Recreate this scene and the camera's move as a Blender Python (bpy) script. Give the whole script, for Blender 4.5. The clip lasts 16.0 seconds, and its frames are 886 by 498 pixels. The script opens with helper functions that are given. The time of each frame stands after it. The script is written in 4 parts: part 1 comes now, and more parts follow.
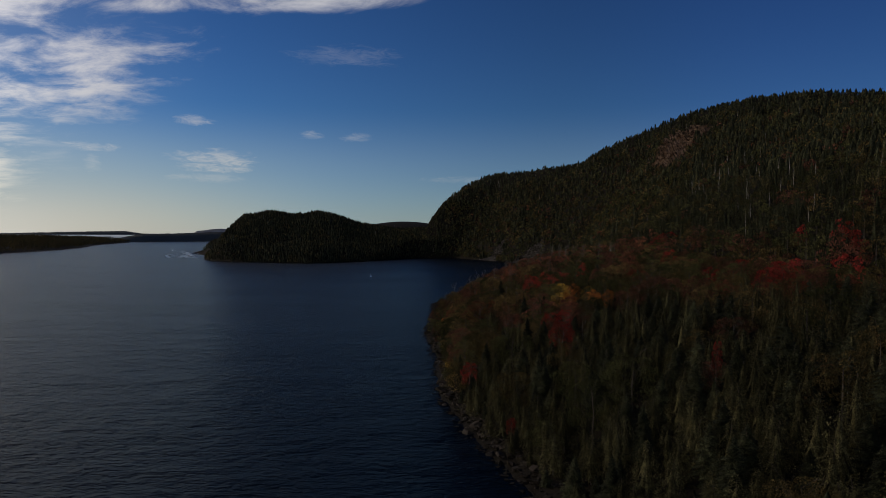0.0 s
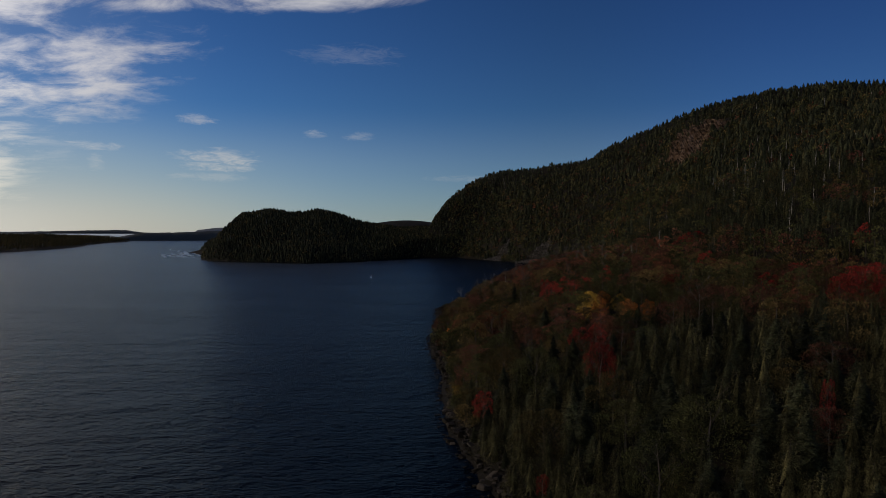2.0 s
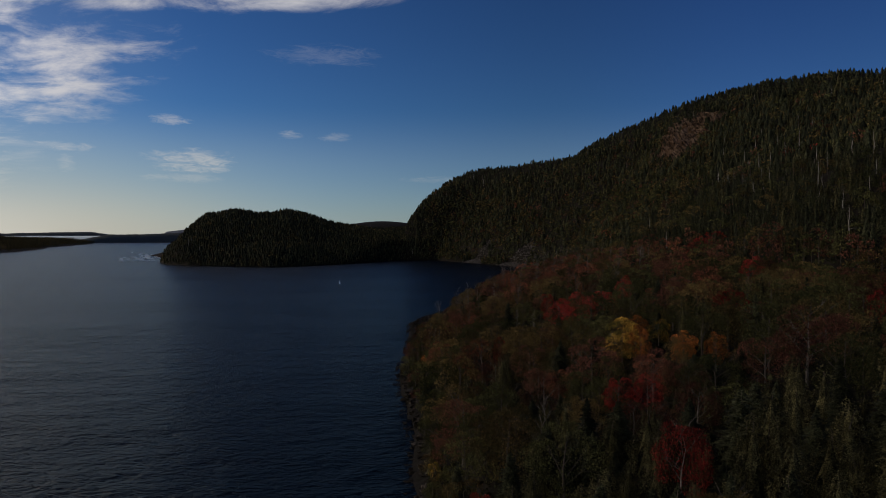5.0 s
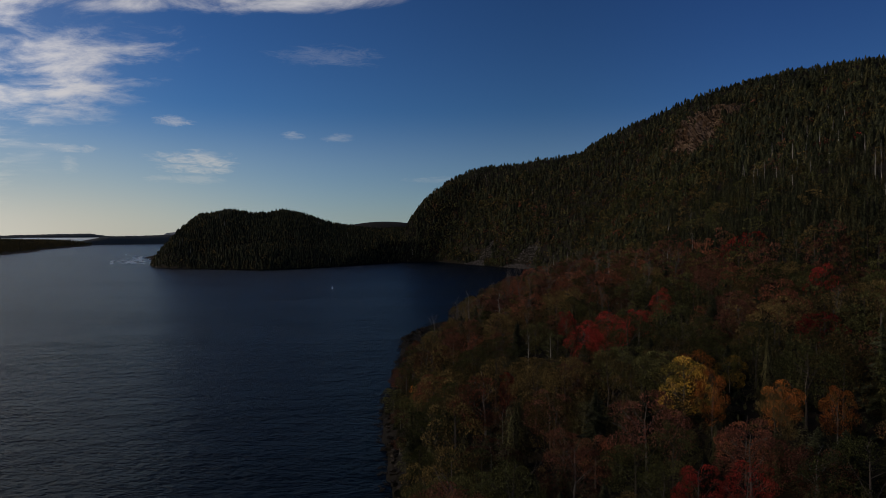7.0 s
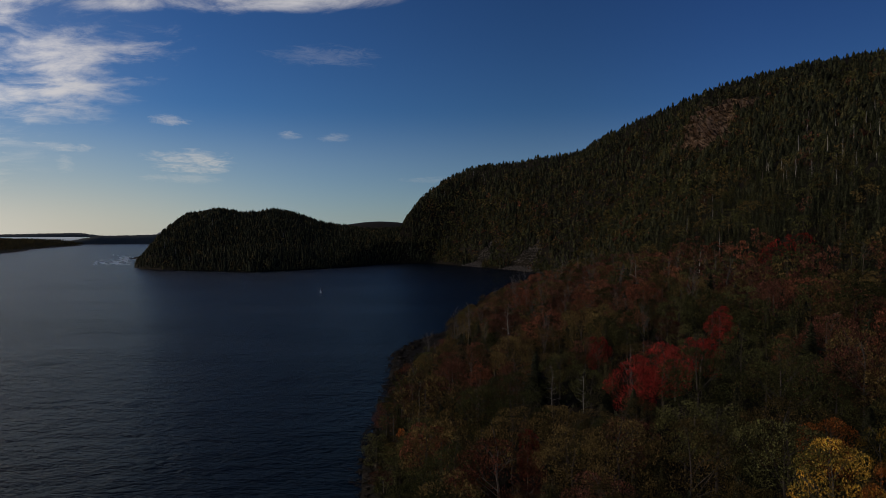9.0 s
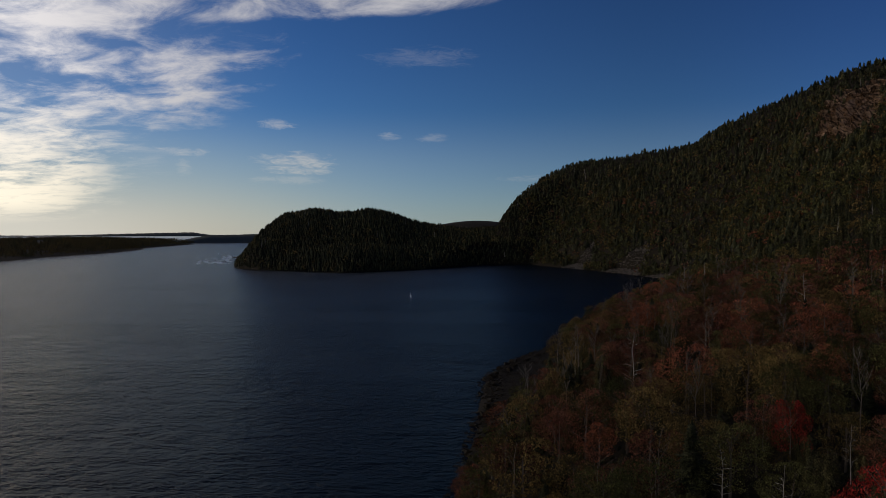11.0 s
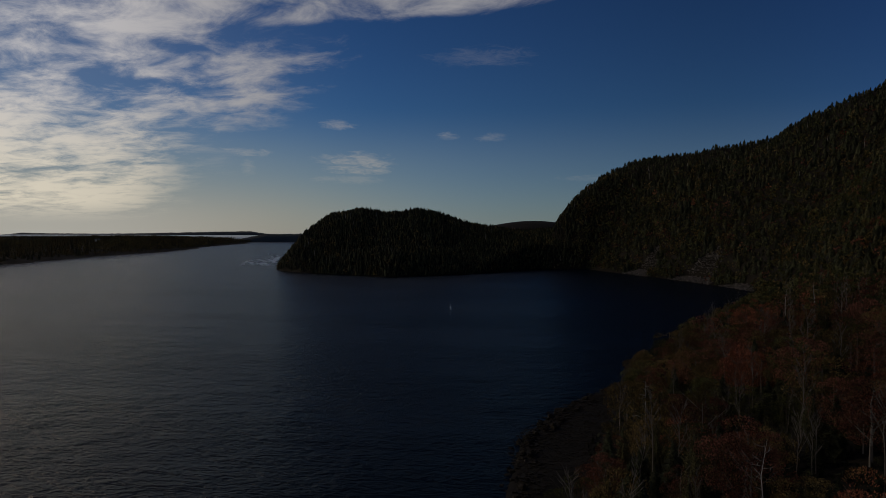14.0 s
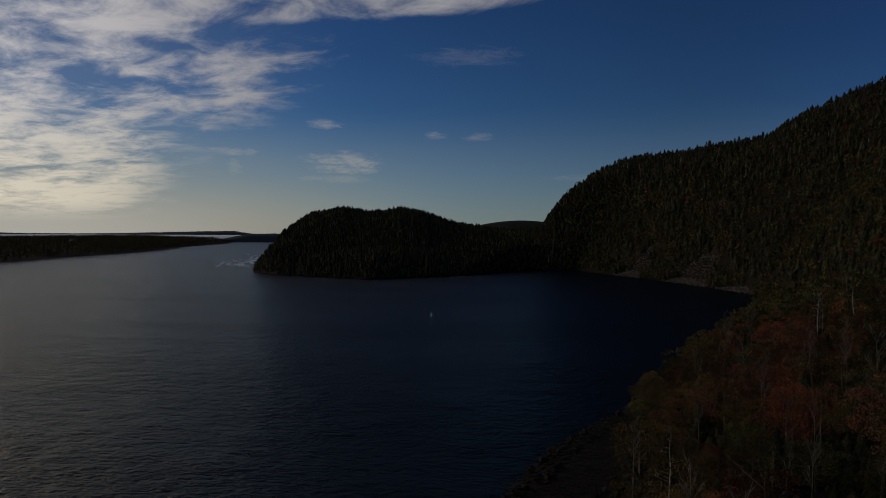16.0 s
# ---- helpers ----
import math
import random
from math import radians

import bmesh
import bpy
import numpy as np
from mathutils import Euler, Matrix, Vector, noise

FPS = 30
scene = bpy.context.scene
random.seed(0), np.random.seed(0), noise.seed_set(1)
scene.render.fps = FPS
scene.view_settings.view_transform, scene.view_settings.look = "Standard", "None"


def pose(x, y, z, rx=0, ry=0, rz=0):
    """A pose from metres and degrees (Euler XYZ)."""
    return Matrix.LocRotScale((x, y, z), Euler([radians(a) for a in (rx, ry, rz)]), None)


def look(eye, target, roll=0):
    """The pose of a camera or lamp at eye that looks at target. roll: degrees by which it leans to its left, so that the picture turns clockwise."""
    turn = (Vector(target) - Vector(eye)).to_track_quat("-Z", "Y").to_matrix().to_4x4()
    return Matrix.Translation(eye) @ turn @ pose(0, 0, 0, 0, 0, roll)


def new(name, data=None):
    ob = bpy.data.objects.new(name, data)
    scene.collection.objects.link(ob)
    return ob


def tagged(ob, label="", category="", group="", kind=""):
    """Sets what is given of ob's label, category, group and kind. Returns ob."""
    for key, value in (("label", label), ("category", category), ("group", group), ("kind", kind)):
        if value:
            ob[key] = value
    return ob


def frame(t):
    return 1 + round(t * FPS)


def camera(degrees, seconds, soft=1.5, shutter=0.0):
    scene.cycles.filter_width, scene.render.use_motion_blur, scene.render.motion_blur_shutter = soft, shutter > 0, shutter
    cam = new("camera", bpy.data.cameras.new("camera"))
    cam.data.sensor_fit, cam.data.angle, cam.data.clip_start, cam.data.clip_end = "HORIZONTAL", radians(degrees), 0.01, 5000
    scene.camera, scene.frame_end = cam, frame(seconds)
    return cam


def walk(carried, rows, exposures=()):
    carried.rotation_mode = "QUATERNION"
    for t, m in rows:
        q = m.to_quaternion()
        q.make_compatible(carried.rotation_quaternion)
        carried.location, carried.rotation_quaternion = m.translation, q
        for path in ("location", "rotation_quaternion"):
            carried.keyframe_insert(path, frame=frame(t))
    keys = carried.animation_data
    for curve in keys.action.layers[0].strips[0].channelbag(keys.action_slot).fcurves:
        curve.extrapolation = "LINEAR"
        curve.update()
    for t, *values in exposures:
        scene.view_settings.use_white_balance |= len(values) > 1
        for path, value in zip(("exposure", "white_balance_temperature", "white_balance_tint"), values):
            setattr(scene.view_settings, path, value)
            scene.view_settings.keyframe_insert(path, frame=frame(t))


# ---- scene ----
cam = camera(66.1, 16.0, soft=0.85)
EXPOSURES = [(0, 0, 6500, 10), (6, 0, 6600, 10), (10.5, 0, 6700, 10), (11.0, 0, 6650, 10), (11.5, -0.33, 6600, 10), (12.0, -0.55, 6600, 10), (12.5, -0.72, 6600, 10), (16, -0.77, 6600, 10)]
PATH = [
    (0, (2.134, 8.207, 59.435), (2.072, 10.205, 59.383), -0),
    (0.5, (1.447, 18.672, 59.274), (1.384, 20.67, 59.222), 0),
    (1, (0.751, 29.502, 59.098), (0.687, 31.5, 59.044), 0),
    (1.5, (-0.014, 40.747, 59.161), (-0.08, 42.746, 59.106), 0),
    (2, (-0.706, 52.231, 59.287), (-0.776, 54.229, 59.232), -0),
    (2.5, (-1.421, 63.653, 59.36), (-1.445, 65.652, 59.306), -0),
    (3, (-2.098, 75.818, 59.331), (-2.09, 77.817, 59.276), 0),
    (3.5, (-2.332, 88.441, 59.16), (-2.323, 90.44, 59.106), 0),
    (4, (-2.571, 101.41, 59.014), (-2.564, 103.409, 58.961), -0),
    (6.5, (0.799, 167.471, 59.812), (0.785, 169.47, 59.76), -0.4),
    (7, (1.484, 180.076, 59.904), (1.472, 182.075, 59.852), -0.4),
    (7.5, (2.125, 192.036, 60.12), (2.115, 194.035, 60.068), -0.3),
    (8, (2.702, 203.644, 60.188), (2.694, 205.643, 60.137), -0.3),
    (10.3, (-1.183, 259.976, 60.65), (-1.178, 261.978, 60.597), -0.19),
    (10.5, (-0.933, 264.948, 60.898), (-0.96, 266.947, 60.845), -0.2),
    (10.7, (-0.683, 269.92, 61.146), (-0.798, 271.912, 61.093), -0.23),
    (11, (-0.307, 277.378, 61.519), (-0.592, 279.357, 61.466), -0.3),
    (11.2, (0.159, 282.48, 61.867), (-0.23, 284.439, 61.814), -0.17),
    (11.5, (0.858, 290.132, 62.388), (0.408, 292.08, 62.335), -0.1),
    (12, (1.5, 302.858, 63.318), (1.037, 304.803, 63.264), -0.1),
    (12.5, (1.907, 315.039, 64.101), (1.442, 316.983, 64.047), -0.1),
    (13, (1.82, 326.684, 64.691), (1.357, 328.629, 64.637), -0.1),
    (13.5, (1.393, 337.962, 64.995), (0.935, 339.908, 64.94), -0.1),
    (14, (0.501, 349.409, 65.234), (0.05, 351.357, 65.18), -0),
    (14.5, (-0.538, 360.972, 65.418), (-0.978, 362.923, 65.364), -0.1),
    (15, (-1.553, 372.57, 65.42), (-1.986, 374.522, 65.366), -0.1),
    (15.5, (-2.78, 384.009, 65.299), (-3.203, 385.963, 65.246), -0),
    (16, (-4.13, 395.195, 65.147), (-4.545, 397.15, 65.092), -0),
]
walk(cam, [(t, look(eye, aim, roll)) for t, eye, aim, roll in PATH], EXPOSURES)

# ---- sky and sun ----
SUN_AZ, SUN_EL = -68.0, 24.0
world = bpy.data.worlds.new("sky")
scene.world = world
world.use_nodes = True
wt = world.node_tree
back = wt.nodes["Background"]


def link_in(tree, socket, value):
    if isinstance(value, (int, float)):
        socket.default_value = value
    elif isinstance(value, tuple):
        socket.default_value = value
    else:
        tree.links.new(value, socket)


def calc(tree, op, a, b=0.0, c=0.0):
    n = tree.nodes.new("ShaderNodeMath")
    n.operation = op
    for s, v in zip(n.inputs, (a, b, c)):
        link_in(tree, s, v)
    return n.outputs[0]


def ramp(tree, x, lo, hi, a=0.0, b=1.0):
    """Smooth step of x from lo to hi, giving a to b."""
    n = tree.nodes.new("ShaderNodeMapRange")
    n.interpolation_type = "SMOOTHSTEP"
    for s, v in zip(n.inputs, (x, lo, hi, a, b)):
        link_in(tree, s, v)
    return n.outputs[0]


def blend(tree, fac, a, b, mode="MIX"):
    n = tree.nodes.new("ShaderNodeMix")
    n.data_type = "RGBA"
    n.blend_type = mode
    link_in(tree, n.inputs[0], fac)
    link_in(tree, n.inputs[6], a if not isinstance(a, tuple) or len(a) == 4 else (*a, 1))
    link_in(tree, n.inputs[7], b if not isinstance(b, tuple) or len(b) == 4 else (*b, 1))
    return n.outputs[2]


def fractal(tree, vec, scale, detail=5.0, rough=0.55, warp=0.0):
    n = tree.nodes.new("ShaderNodeTexNoise")
    n.inputs["Scale"].default_value = scale
    n.inputs["Detail"].default_value = detail
    n.inputs["Roughness"].default_value = rough
    n.inputs["Distortion"].default_value = warp
    if vec is not None:
        tree.links.new(vec, n.inputs["Vector"])
    return n.outputs[0]


def pack(tree, x, y, z=0.0):
    n = tree.nodes.new("ShaderNodeCombineXYZ")
    for s, v in zip(n.inputs, (x, y, z)):
        link_in(tree, s, v)
    return n.outputs[0]


sky = wt.nodes.new("ShaderNodeTexSky")
sky.sky_type = "NISHITA"
sky.sun_disc = False
sky.sun_elevation = radians(SUN_EL)
sky.sun_rotation = radians(SUN_AZ)
sky.air_density = 1.0
sky.dust_density = 0.0
sky.ozone_density = 6.0
coords = wt.nodes.new("ShaderNodeTexCoord")
split = wt.nodes.new("ShaderNodeSeparateXYZ")
wt.links.new(coords.outputs["Generated"], split.inputs[0])
dx, dy, dz = split.outputs
az = calc(wt, "MULTIPLY", calc(wt, "ARCTAN2", dx, dy), 57.2958)
el = calc(wt, "MULTIPLY", calc(wt, "ARCSINE", dz), 57.2958)
# high cloud: a layer seen in perspective, thickest towards the sun, plus a few small wisps
lift = calc(wt, "ADD", calc(wt, "MAXIMUM", dz, 0.0), 0.09)
px, py = calc(wt, "DIVIDE", dx, lift), calc(wt, "DIVIDE", dy, lift)
layer = pack(wt, calc(wt, "ADD", px, calc(wt, "MULTIPLY", py, 0.35)), calc(wt, "MULTIPLY", py, 1.15), 3.7)
broad = fractal(wt, layer, 0.85, 3.0, 0.5, 0.6)
fine = fractal(wt, layer, 3.4, 9.0, 0.64, 0.35)
edge = calc(wt, "SUBTRACT", az, calc(wt, "ADD", calc(wt, "MULTIPLY", el, 1.3), -38.0))
bank = calc(wt, "MULTIPLY", ramp(wt, edge, 5.0, -5.0), calc(wt, "SUBTRACT", 1.0, calc(wt, "MULTIPLY", calc(wt, "MULTIPLY", ramp(wt, az, -38.0, -31.0), ramp(wt, el, 11.0, 6.0)), 0.7)))
upper = calc(wt, "MULTIPLY", ramp(wt, el, 12.5, 17.0), ramp(wt, az, -36.0, -24.0))
streak_edge = calc(wt, "SUBTRACT", el, calc(wt, "ADD", calc(wt, "MULTIPLY", az, 0.10), 18.2))
streak = calc(wt, "MULTIPLY", ramp(wt, streak_edge, -0.5, 1.2), ramp(wt, az, 4.0, -10.0))
streak = calc(wt, "MULTIPLY", streak, ramp(wt, el, 33.0, 24.0))
cover = calc(wt, "MAXIMUM", calc(wt, "MULTIPLY", calc(wt, "MULTIPLY", bank, ramp(wt, el, 36.0, 23.0, 0.2, 1.0)), calc(wt, "SUBTRACT", 1.0, calc(wt, "MULTIPLY", upper, 0.5))), streak)
mass = calc(wt, "ADD", calc(wt, "MULTIPLY", broad, 0.6), calc(wt, "MULTIPLY", fine, 0.8))
mass = calc(wt, "ADD", mass, ramp(wt, el, 13.0, 5.0, 0.0, 0.12))
mass = calc(wt, "ADD", mass, calc(wt, "ADD", calc(wt, "MULTIPLY", cover, 0.28), calc(wt, "MULTIPLY", streak, 0.08)))
dense = calc(wt, "MULTIPLY", ramp(wt, mass, 0.83, 1.15), cover)
flat = pack(wt, calc(wt, "MULTIPLY", az, 0.16), calc(wt, "MULTIPLY", el, 0.6), 1.0)
ragged = fractal(wt, flat, 3.6, 8.0, 0.72, 0.8)
for waz, wel, ww, wh, power in ((-20.3, 5.55, 3.2, 0.95, 0.62), (-20.8, 4.25, 3.0, 0.4, 0.25), (-12.7, 7.85, 1.0, 0.36, 0.42), (-9.0, 7.75, 1.3, 0.36, 0.26), (-21.8, 8.75, 1.5, 0.45, 0.5),
                                (-29.4, 6.3, 2.2, 0.35, 0.42), (-9.8, 14.2, 4.5, 0.8, 0.14), (-29.0, 5.1, 0.6, 0.7, 0.22), (0.5, 4.3, 4.0, 0.3, 0.16)):
    u = calc(wt, "DIVIDE", calc(wt, "SUBTRACT", az, waz), ww)
    v = calc(wt, "DIVIDE", calc(wt, "SUBTRACT", el, wel), wh)
    r2 = calc(wt, "ADD", calc(wt, "MULTIPLY", u, u), calc(wt, "MULTIPLY", v, v))
    body = ramp(wt, calc(wt, "ADD", r2, calc(wt, "MULTIPLY", calc(wt, "SUBTRACT", ragged, 0.5), -5.0)), 1.3, -0.9, 0.0, power)
    dense = calc(wt, "MAXIMUM", dense, body)
dense = calc(wt, "MULTIPLY", dense, ramp(wt, el, 0.4, 2.5))
low = ramp(wt, el, 13.0, 1.0)
cloud = blend(wt, low, (10.5, 10.4, 11.0), (13.0, 12.2, 10.4))
cloud = blend(wt, 1.0, cloud, blend(wt, ramp(wt, az, -24.0, -46.0), (1.0, 1.0, 1.0), (1.75, 1.70, 1.60)), "MULTIPLY")
deep = wt.nodes.new("ShaderNodeGamma")
wt.links.new(blend(wt, 1.0, sky.outputs[0], (0.1667, 0.1667, 0.1667), "MULTIPLY"), deep.inputs[0])
deep.inputs[1].default_value = 1.5
clear = blend(wt, 1.0, deep.outputs[0], (4.7, 5.1, 5.35), "MULTIPLY")
# thin haze that thickens towards the horizon and towards the sun
haze = calc(wt, "ADD", calc(wt, "MULTIPLY", ramp(wt, el, 10.5, 0.3, 0.0, 0.8), ramp(wt, az, 8.0, -34.0, 0.38, 1.0)), calc(wt, "MULTIPLY", ramp(wt, az, -18.0, -52.0, 0.0, 0.30), ramp(wt, el, 34.0, 10.0)))
clear = blend(wt, haze, clear, blend(wt, ramp(wt, el, 5.0, 0.0), (7.3, 8.1, 8.4), blend(wt, ramp(wt, az, -24.0, -44.0), (9.6, 9.3, 8.3), (12.4, 12.1, 10.8))))
# clear air away from the sun is bluer down to the horizon, and deeper blue high up
clear = blend(wt, calc(wt, "MULTIPLY", ramp(wt, el, 11.0, 1.0), ramp(wt, az, -30.0, -8.0)), clear, blend(wt, 1.0, clear, (0.74, 0.87, 1.02), "MULTIPLY"))
clear = blend(wt, ramp(wt, az, 6.0, 26.0), clear, blend(wt, 1.0, clear, (1.16, 1.16, 1.28), "MULTIPLY"))
colour = blend(wt, calc(wt, "MULTIPLY", dense, 0.9), clear, cloud)
wt.links.new(colour, back.inputs[0])
back.inputs[1].default_value = 0.052

sun = new("sun", bpy.data.lights.new("sun", "SUN"))
sun.data.energy = 1.0
sun.data.angle = radians(5)
sun.data.color = (1, 0.80, 0.56)
sun.matrix_world = look((900 * math.sin(radians(SUN_AZ)) * math.cos(radians(SUN_EL)), 900 * math.cos(radians(SUN_AZ)) * math.cos(radians(SUN_EL)),
                         900 * math.sin(radians(SUN_EL))), (0, 0, 0))


# ---- materials ----
def material(name, rough=0.85, spec=0.3):
    m = bpy.data.materials.new(name)
    m.use_nodes = True
    b = m.node_tree.nodes["Principled BSDF"]
    b.inputs["Roughness"].default_value = rough
    b.inputs["Specular IOR Level"].default_value = spec
    return m, m.node_tree, b


def place_of(tree):
    return tree.nodes.new("ShaderNodeTexCoord").outputs["Object"]


def foliage(name, dark, light, odd=None, odd_share=0.0, thin=0.32):
    """Leaves: tone varies from clump to clump, from tree to tree and over stands."""
    m, t, b = material(name, 0.8, 0.06)
    geo = t.nodes.new("ShaderNodeNewGeometry")
    info = t.nodes.new("ShaderNodeObjectInfo")
    where = t.nodes.new("ShaderNodeVectorMath")
    t.links.new(place_of(t), where.inputs[0])
    where.operation = "ADD"
    t.links.new(info.outputs["Location"], where.inputs[1])
    leaf = geo.outputs["Random Per Island"]
    stand = ramp(t, fractal(t, where.outputs[0], 0.11, 2.0), 0.35, 0.65)
    own = t.nodes.new("ShaderNodeAttribute")
    own.attribute_name = "tone"
    single = calc(t, "MULTIPLY", info.outputs["Random"], calc(t, "LESS_THAN", own.outputs["Fac"], 0.001))
    tone = calc(t, "ADD", calc(t, "MULTIPLY", leaf, 0.36), calc(t, "ADD", calc(t, "MULTIPLY", stand, 0.14), calc(t, "MULTIPLY", calc(t, "ADD", own.outputs["Fac"], single), 0.50)))
    col = blend(t, calc(t, "POWER", tone, 1.6), tuple(0.5 * v for v in dark), tuple(1.85 * v for v in light))
    if odd:
        col = blend(t, calc(t, "MULTIPLY", ramp(t, fractal(t, where.outputs[0], 0.34, 3.0), 0.62 - odd_share, 0.72 - odd_share), 0.85), col, odd)
    # single leaves and needles within a spray, plus shade between them, as colour
    grain = fractal(t, where.outputs[0], 6.5, 2.0, 0.65)
    tuft = fractal(t, where.outputs[0], 0.8, 2.0, 0.5)
    mottle = calc(t, "MULTIPLY", ramp(t, grain, 0.36, 0.64, 0.28, 1.8), ramp(t, tuft, 0.34, 0.66, 0.62, 1.38))
    col = blend(t, 1.0, col, pack(t, mottle, mottle, mottle), "MULTIPLY")
    t.links.new(col, b.inputs["Base Color"])
    relief = t.nodes.new("ShaderNodeBump")
    relief.inputs["Strength"].default_value = 0.7
    relief.inputs["Distance"].default_value = 0.12
    t.links.new(grain, relief.inputs["Height"])
    t.links.new(relief.outputs[0], b.inputs["Normal"])
    through_leaf = t.nodes.new("ShaderNodeBsdfTranslucent")
    t.links.new(col, through_leaf.inputs[0])
    both = t.nodes.new("ShaderNodeMixShader")
    both.inputs[0].default_value = thin
    t.links.new(b.outputs[0], both.inputs[1])
    t.links.new(through_leaf.outputs[0], both.inputs[2])
    t.links.new(both.outputs[0], t.nodes["Material Output"].inputs[0])
    return m


def mineral(name, dark, light, size, rough=0.9, bump=0.3):
    m, t, b = material(name, rough, 0.12)
    where = place_of(t)
    geo = t.nodes.new("ShaderNodeNewGeometry")
    n1, n2 = fractal(t, where, 0.35 / size, 4.0), fractal(t, where, 3.0 / size, 6.0)
    tone = calc(t, "ADD", calc(t, "MULTIPLY", n1, 0.5), calc(t, "ADD", calc(t, "MULTIPLY", n2, 0.35), calc(t, "MULTIPLY", geo.outputs["Random Per Island"], 0.35)))
    t.links.new(blend(t, ramp(t, tone, 0.25, 0.95), dark, light), b.inputs["Base Color"])
    bp = t.nodes.new("ShaderNodeBump")
    bp.inputs["Strength"].default_value = bump
    bp.inputs["Distance"].default_value = 0.3 * size
    t.links.new(n2, bp.inputs["Height"])
    t.links.new(bp.outputs[0], b.inputs["Normal"])
    return m


M_SPRUCE = foliage("spruce_needles", (0.021, 0.024, 0.014), (0.041, 0.043, 0.021), thin=0.0)
M_CEDAR = foliage("cedar_needles", (0.031, 0.030, 0.013), (0.076, 0.068, 0.030), thin=0.16)
M_GREEN = foliage("green_leaves", (0.030, 0.038, 0.013), (0.092, 0.088, 0.032), (0.130, 0.090, 0.030), 0.0)
M_OLIVE = foliage("olive_leaves", (0.050, 0.041, 0.015), (0.145, 0.102, 0.037), (0.135, 0.076, 0.032), 0.03)
M_RUST = foliage("rust_leaves", (0.066, 0.027, 0.018), (0.158, 0.064, 0.042), (0.110, 0.082, 0.033), 0.08)
M_RUSSET = foliage("russet_leaves", (0.095, 0.034, 0.020), (0.250, 0.088, 0.048), (0.120, 0.080, 0.030), 0.05)
M_RED = foliage("red_leaves", (0.140, 0.021, 0.016), (0.350, 0.043, 0.034), (0.100, 0.050, 0.024), 0.03, thin=0.45)
M_ORANGE = foliage("orange_leaves", (0.240, 0.075, 0.020), (0.520, 0.180, 0.041), (0.160, 0.100, 0.033), 0.06, thin=0.45)
M_YELLOW = foliage("yellow_leaves", (0.230, 0.140, 0.024), (0.620, 0.370, 0.060), (0.100, 0.110, 0.033), 0.17, thin=0.45)
M_BARK = mineral("dark_bark", (0.035, 0.028, 0.022), (0.12, 0.10, 0.085), 0.5)
M_PALE = mineral("pale_bark", (0.06, 0.052, 0.045), (0.21, 0.185, 0.16), 0.5)
M_DEAD = mineral("bleached_wood", (0.16, 0.15, 0.135), (0.44, 0.41, 0.37), 0.5)
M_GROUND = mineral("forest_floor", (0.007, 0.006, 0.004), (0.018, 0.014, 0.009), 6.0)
M_ROCK = mineral("granite", (0.018, 0.015, 0.012), (0.090, 0.073, 0.059), 1.5, 0.9, 0.6)
M_CLIFF = mineral("cliff_granite", (0.020, 0.014, 0.009), (0.31, 0.20, 0.125), 2.2, 0.9, 0.9)
ct = M_CLIFF.node_tree
stretch = ct.nodes.new("ShaderNodeMapping")
stretch.inputs["Scale"].default_value = (0.34, 0.02, 0.045)
ct.links.new(place_of(ct), stretch.inputs["Vector"])
fissure = ramp(ct, fractal(ct, stretch.outputs[0], 1.6, 4.0, 0.6, 0.4), 0.40, 0.56, 0.2, 1.6)
cb = ct.nodes["Principled BSDF"]
ct.links.new(blend(ct, 1.0, cb.inputs["Base Color"].links[0].from_socket, pack(ct, fissure, fissure, fissure), "MULTIPLY"), cb.inputs["Base Color"])
M_WRACK = mineral("weed_covered_rock", (0.008, 0.006, 0.004), (0.024, 0.018, 0.010), 1.5, 0.8, 0.6)
M_TALUS = mineral("talus_blocks", (0.022, 0.020, 0.019), (0.15, 0.132, 0.122), 1.5)

M_WATER, wtree, wb = material("sea_water", 0.25, 0.058)
wb.inputs["IOR"].default_value = 1.33
wb.inputs["Base Color"].default_value = (0.001, 0.005, 0.012, 1)
wp = place_of(wtree)


def squash(tree, vec, sx, sy, turn):
    n = tree.nodes.new("ShaderNodeMapping")
    n.inputs["Scale"].default_value = (sx, sy, 1)
    n.inputs["Rotation"].default_value = (0, 0, radians(turn))
    tree.links.new(vec, n.inputs["Vector"])
    return n.outputs[0]


chop = fractal(wtree, squash(wtree, wp, 0.34, 0.62, 8), 1.0, 4.0, 0.6)
ripple = fractal(wtree, squash(wtree, wp, 0.45, 1.15, -12), 1.0, 2.0, 0.5)
gust = ramp(wtree, fractal(wtree, squash(wtree, wp, 0.5, 1.4, 25), 0.008, 3.0, 0.6), 0.35, 0.65, 0.6, 1.0)
swell = fractal(wtree, squash(wtree, wp, 0.09, 0.17, 12), 1.0, 4.0, 0.66)
broad_swell = fractal(wtree, squash(wtree, wp, 0.034, 0.055, -8), 1.0, 4.0, 0.66)
waves = calc(wtree, "ADD", calc(wtree, "MULTIPLY", swell, 1.7), calc(wtree, "MULTIPLY", broad_swell, 2.4))
waves = calc(wtree, "ADD", waves, calc(wtree, "ADD", calc(wtree, "MULTIPLY", chop, 0.74), calc(wtree, "MULTIPLY", ripple, 0.32)))
waves = calc(wtree, "MULTIPLY", waves, gust)
wbump = wtree.nodes.new("ShaderNodeBump")
wbump.inputs["Strength"].default_value = 1.0
wbump.inputs["Distance"].default_value = 1.25
wtree.links.new(waves, wbump.inputs["Height"])
wtree.links.new(wbump.outputs[0], wb.inputs["Normal"])

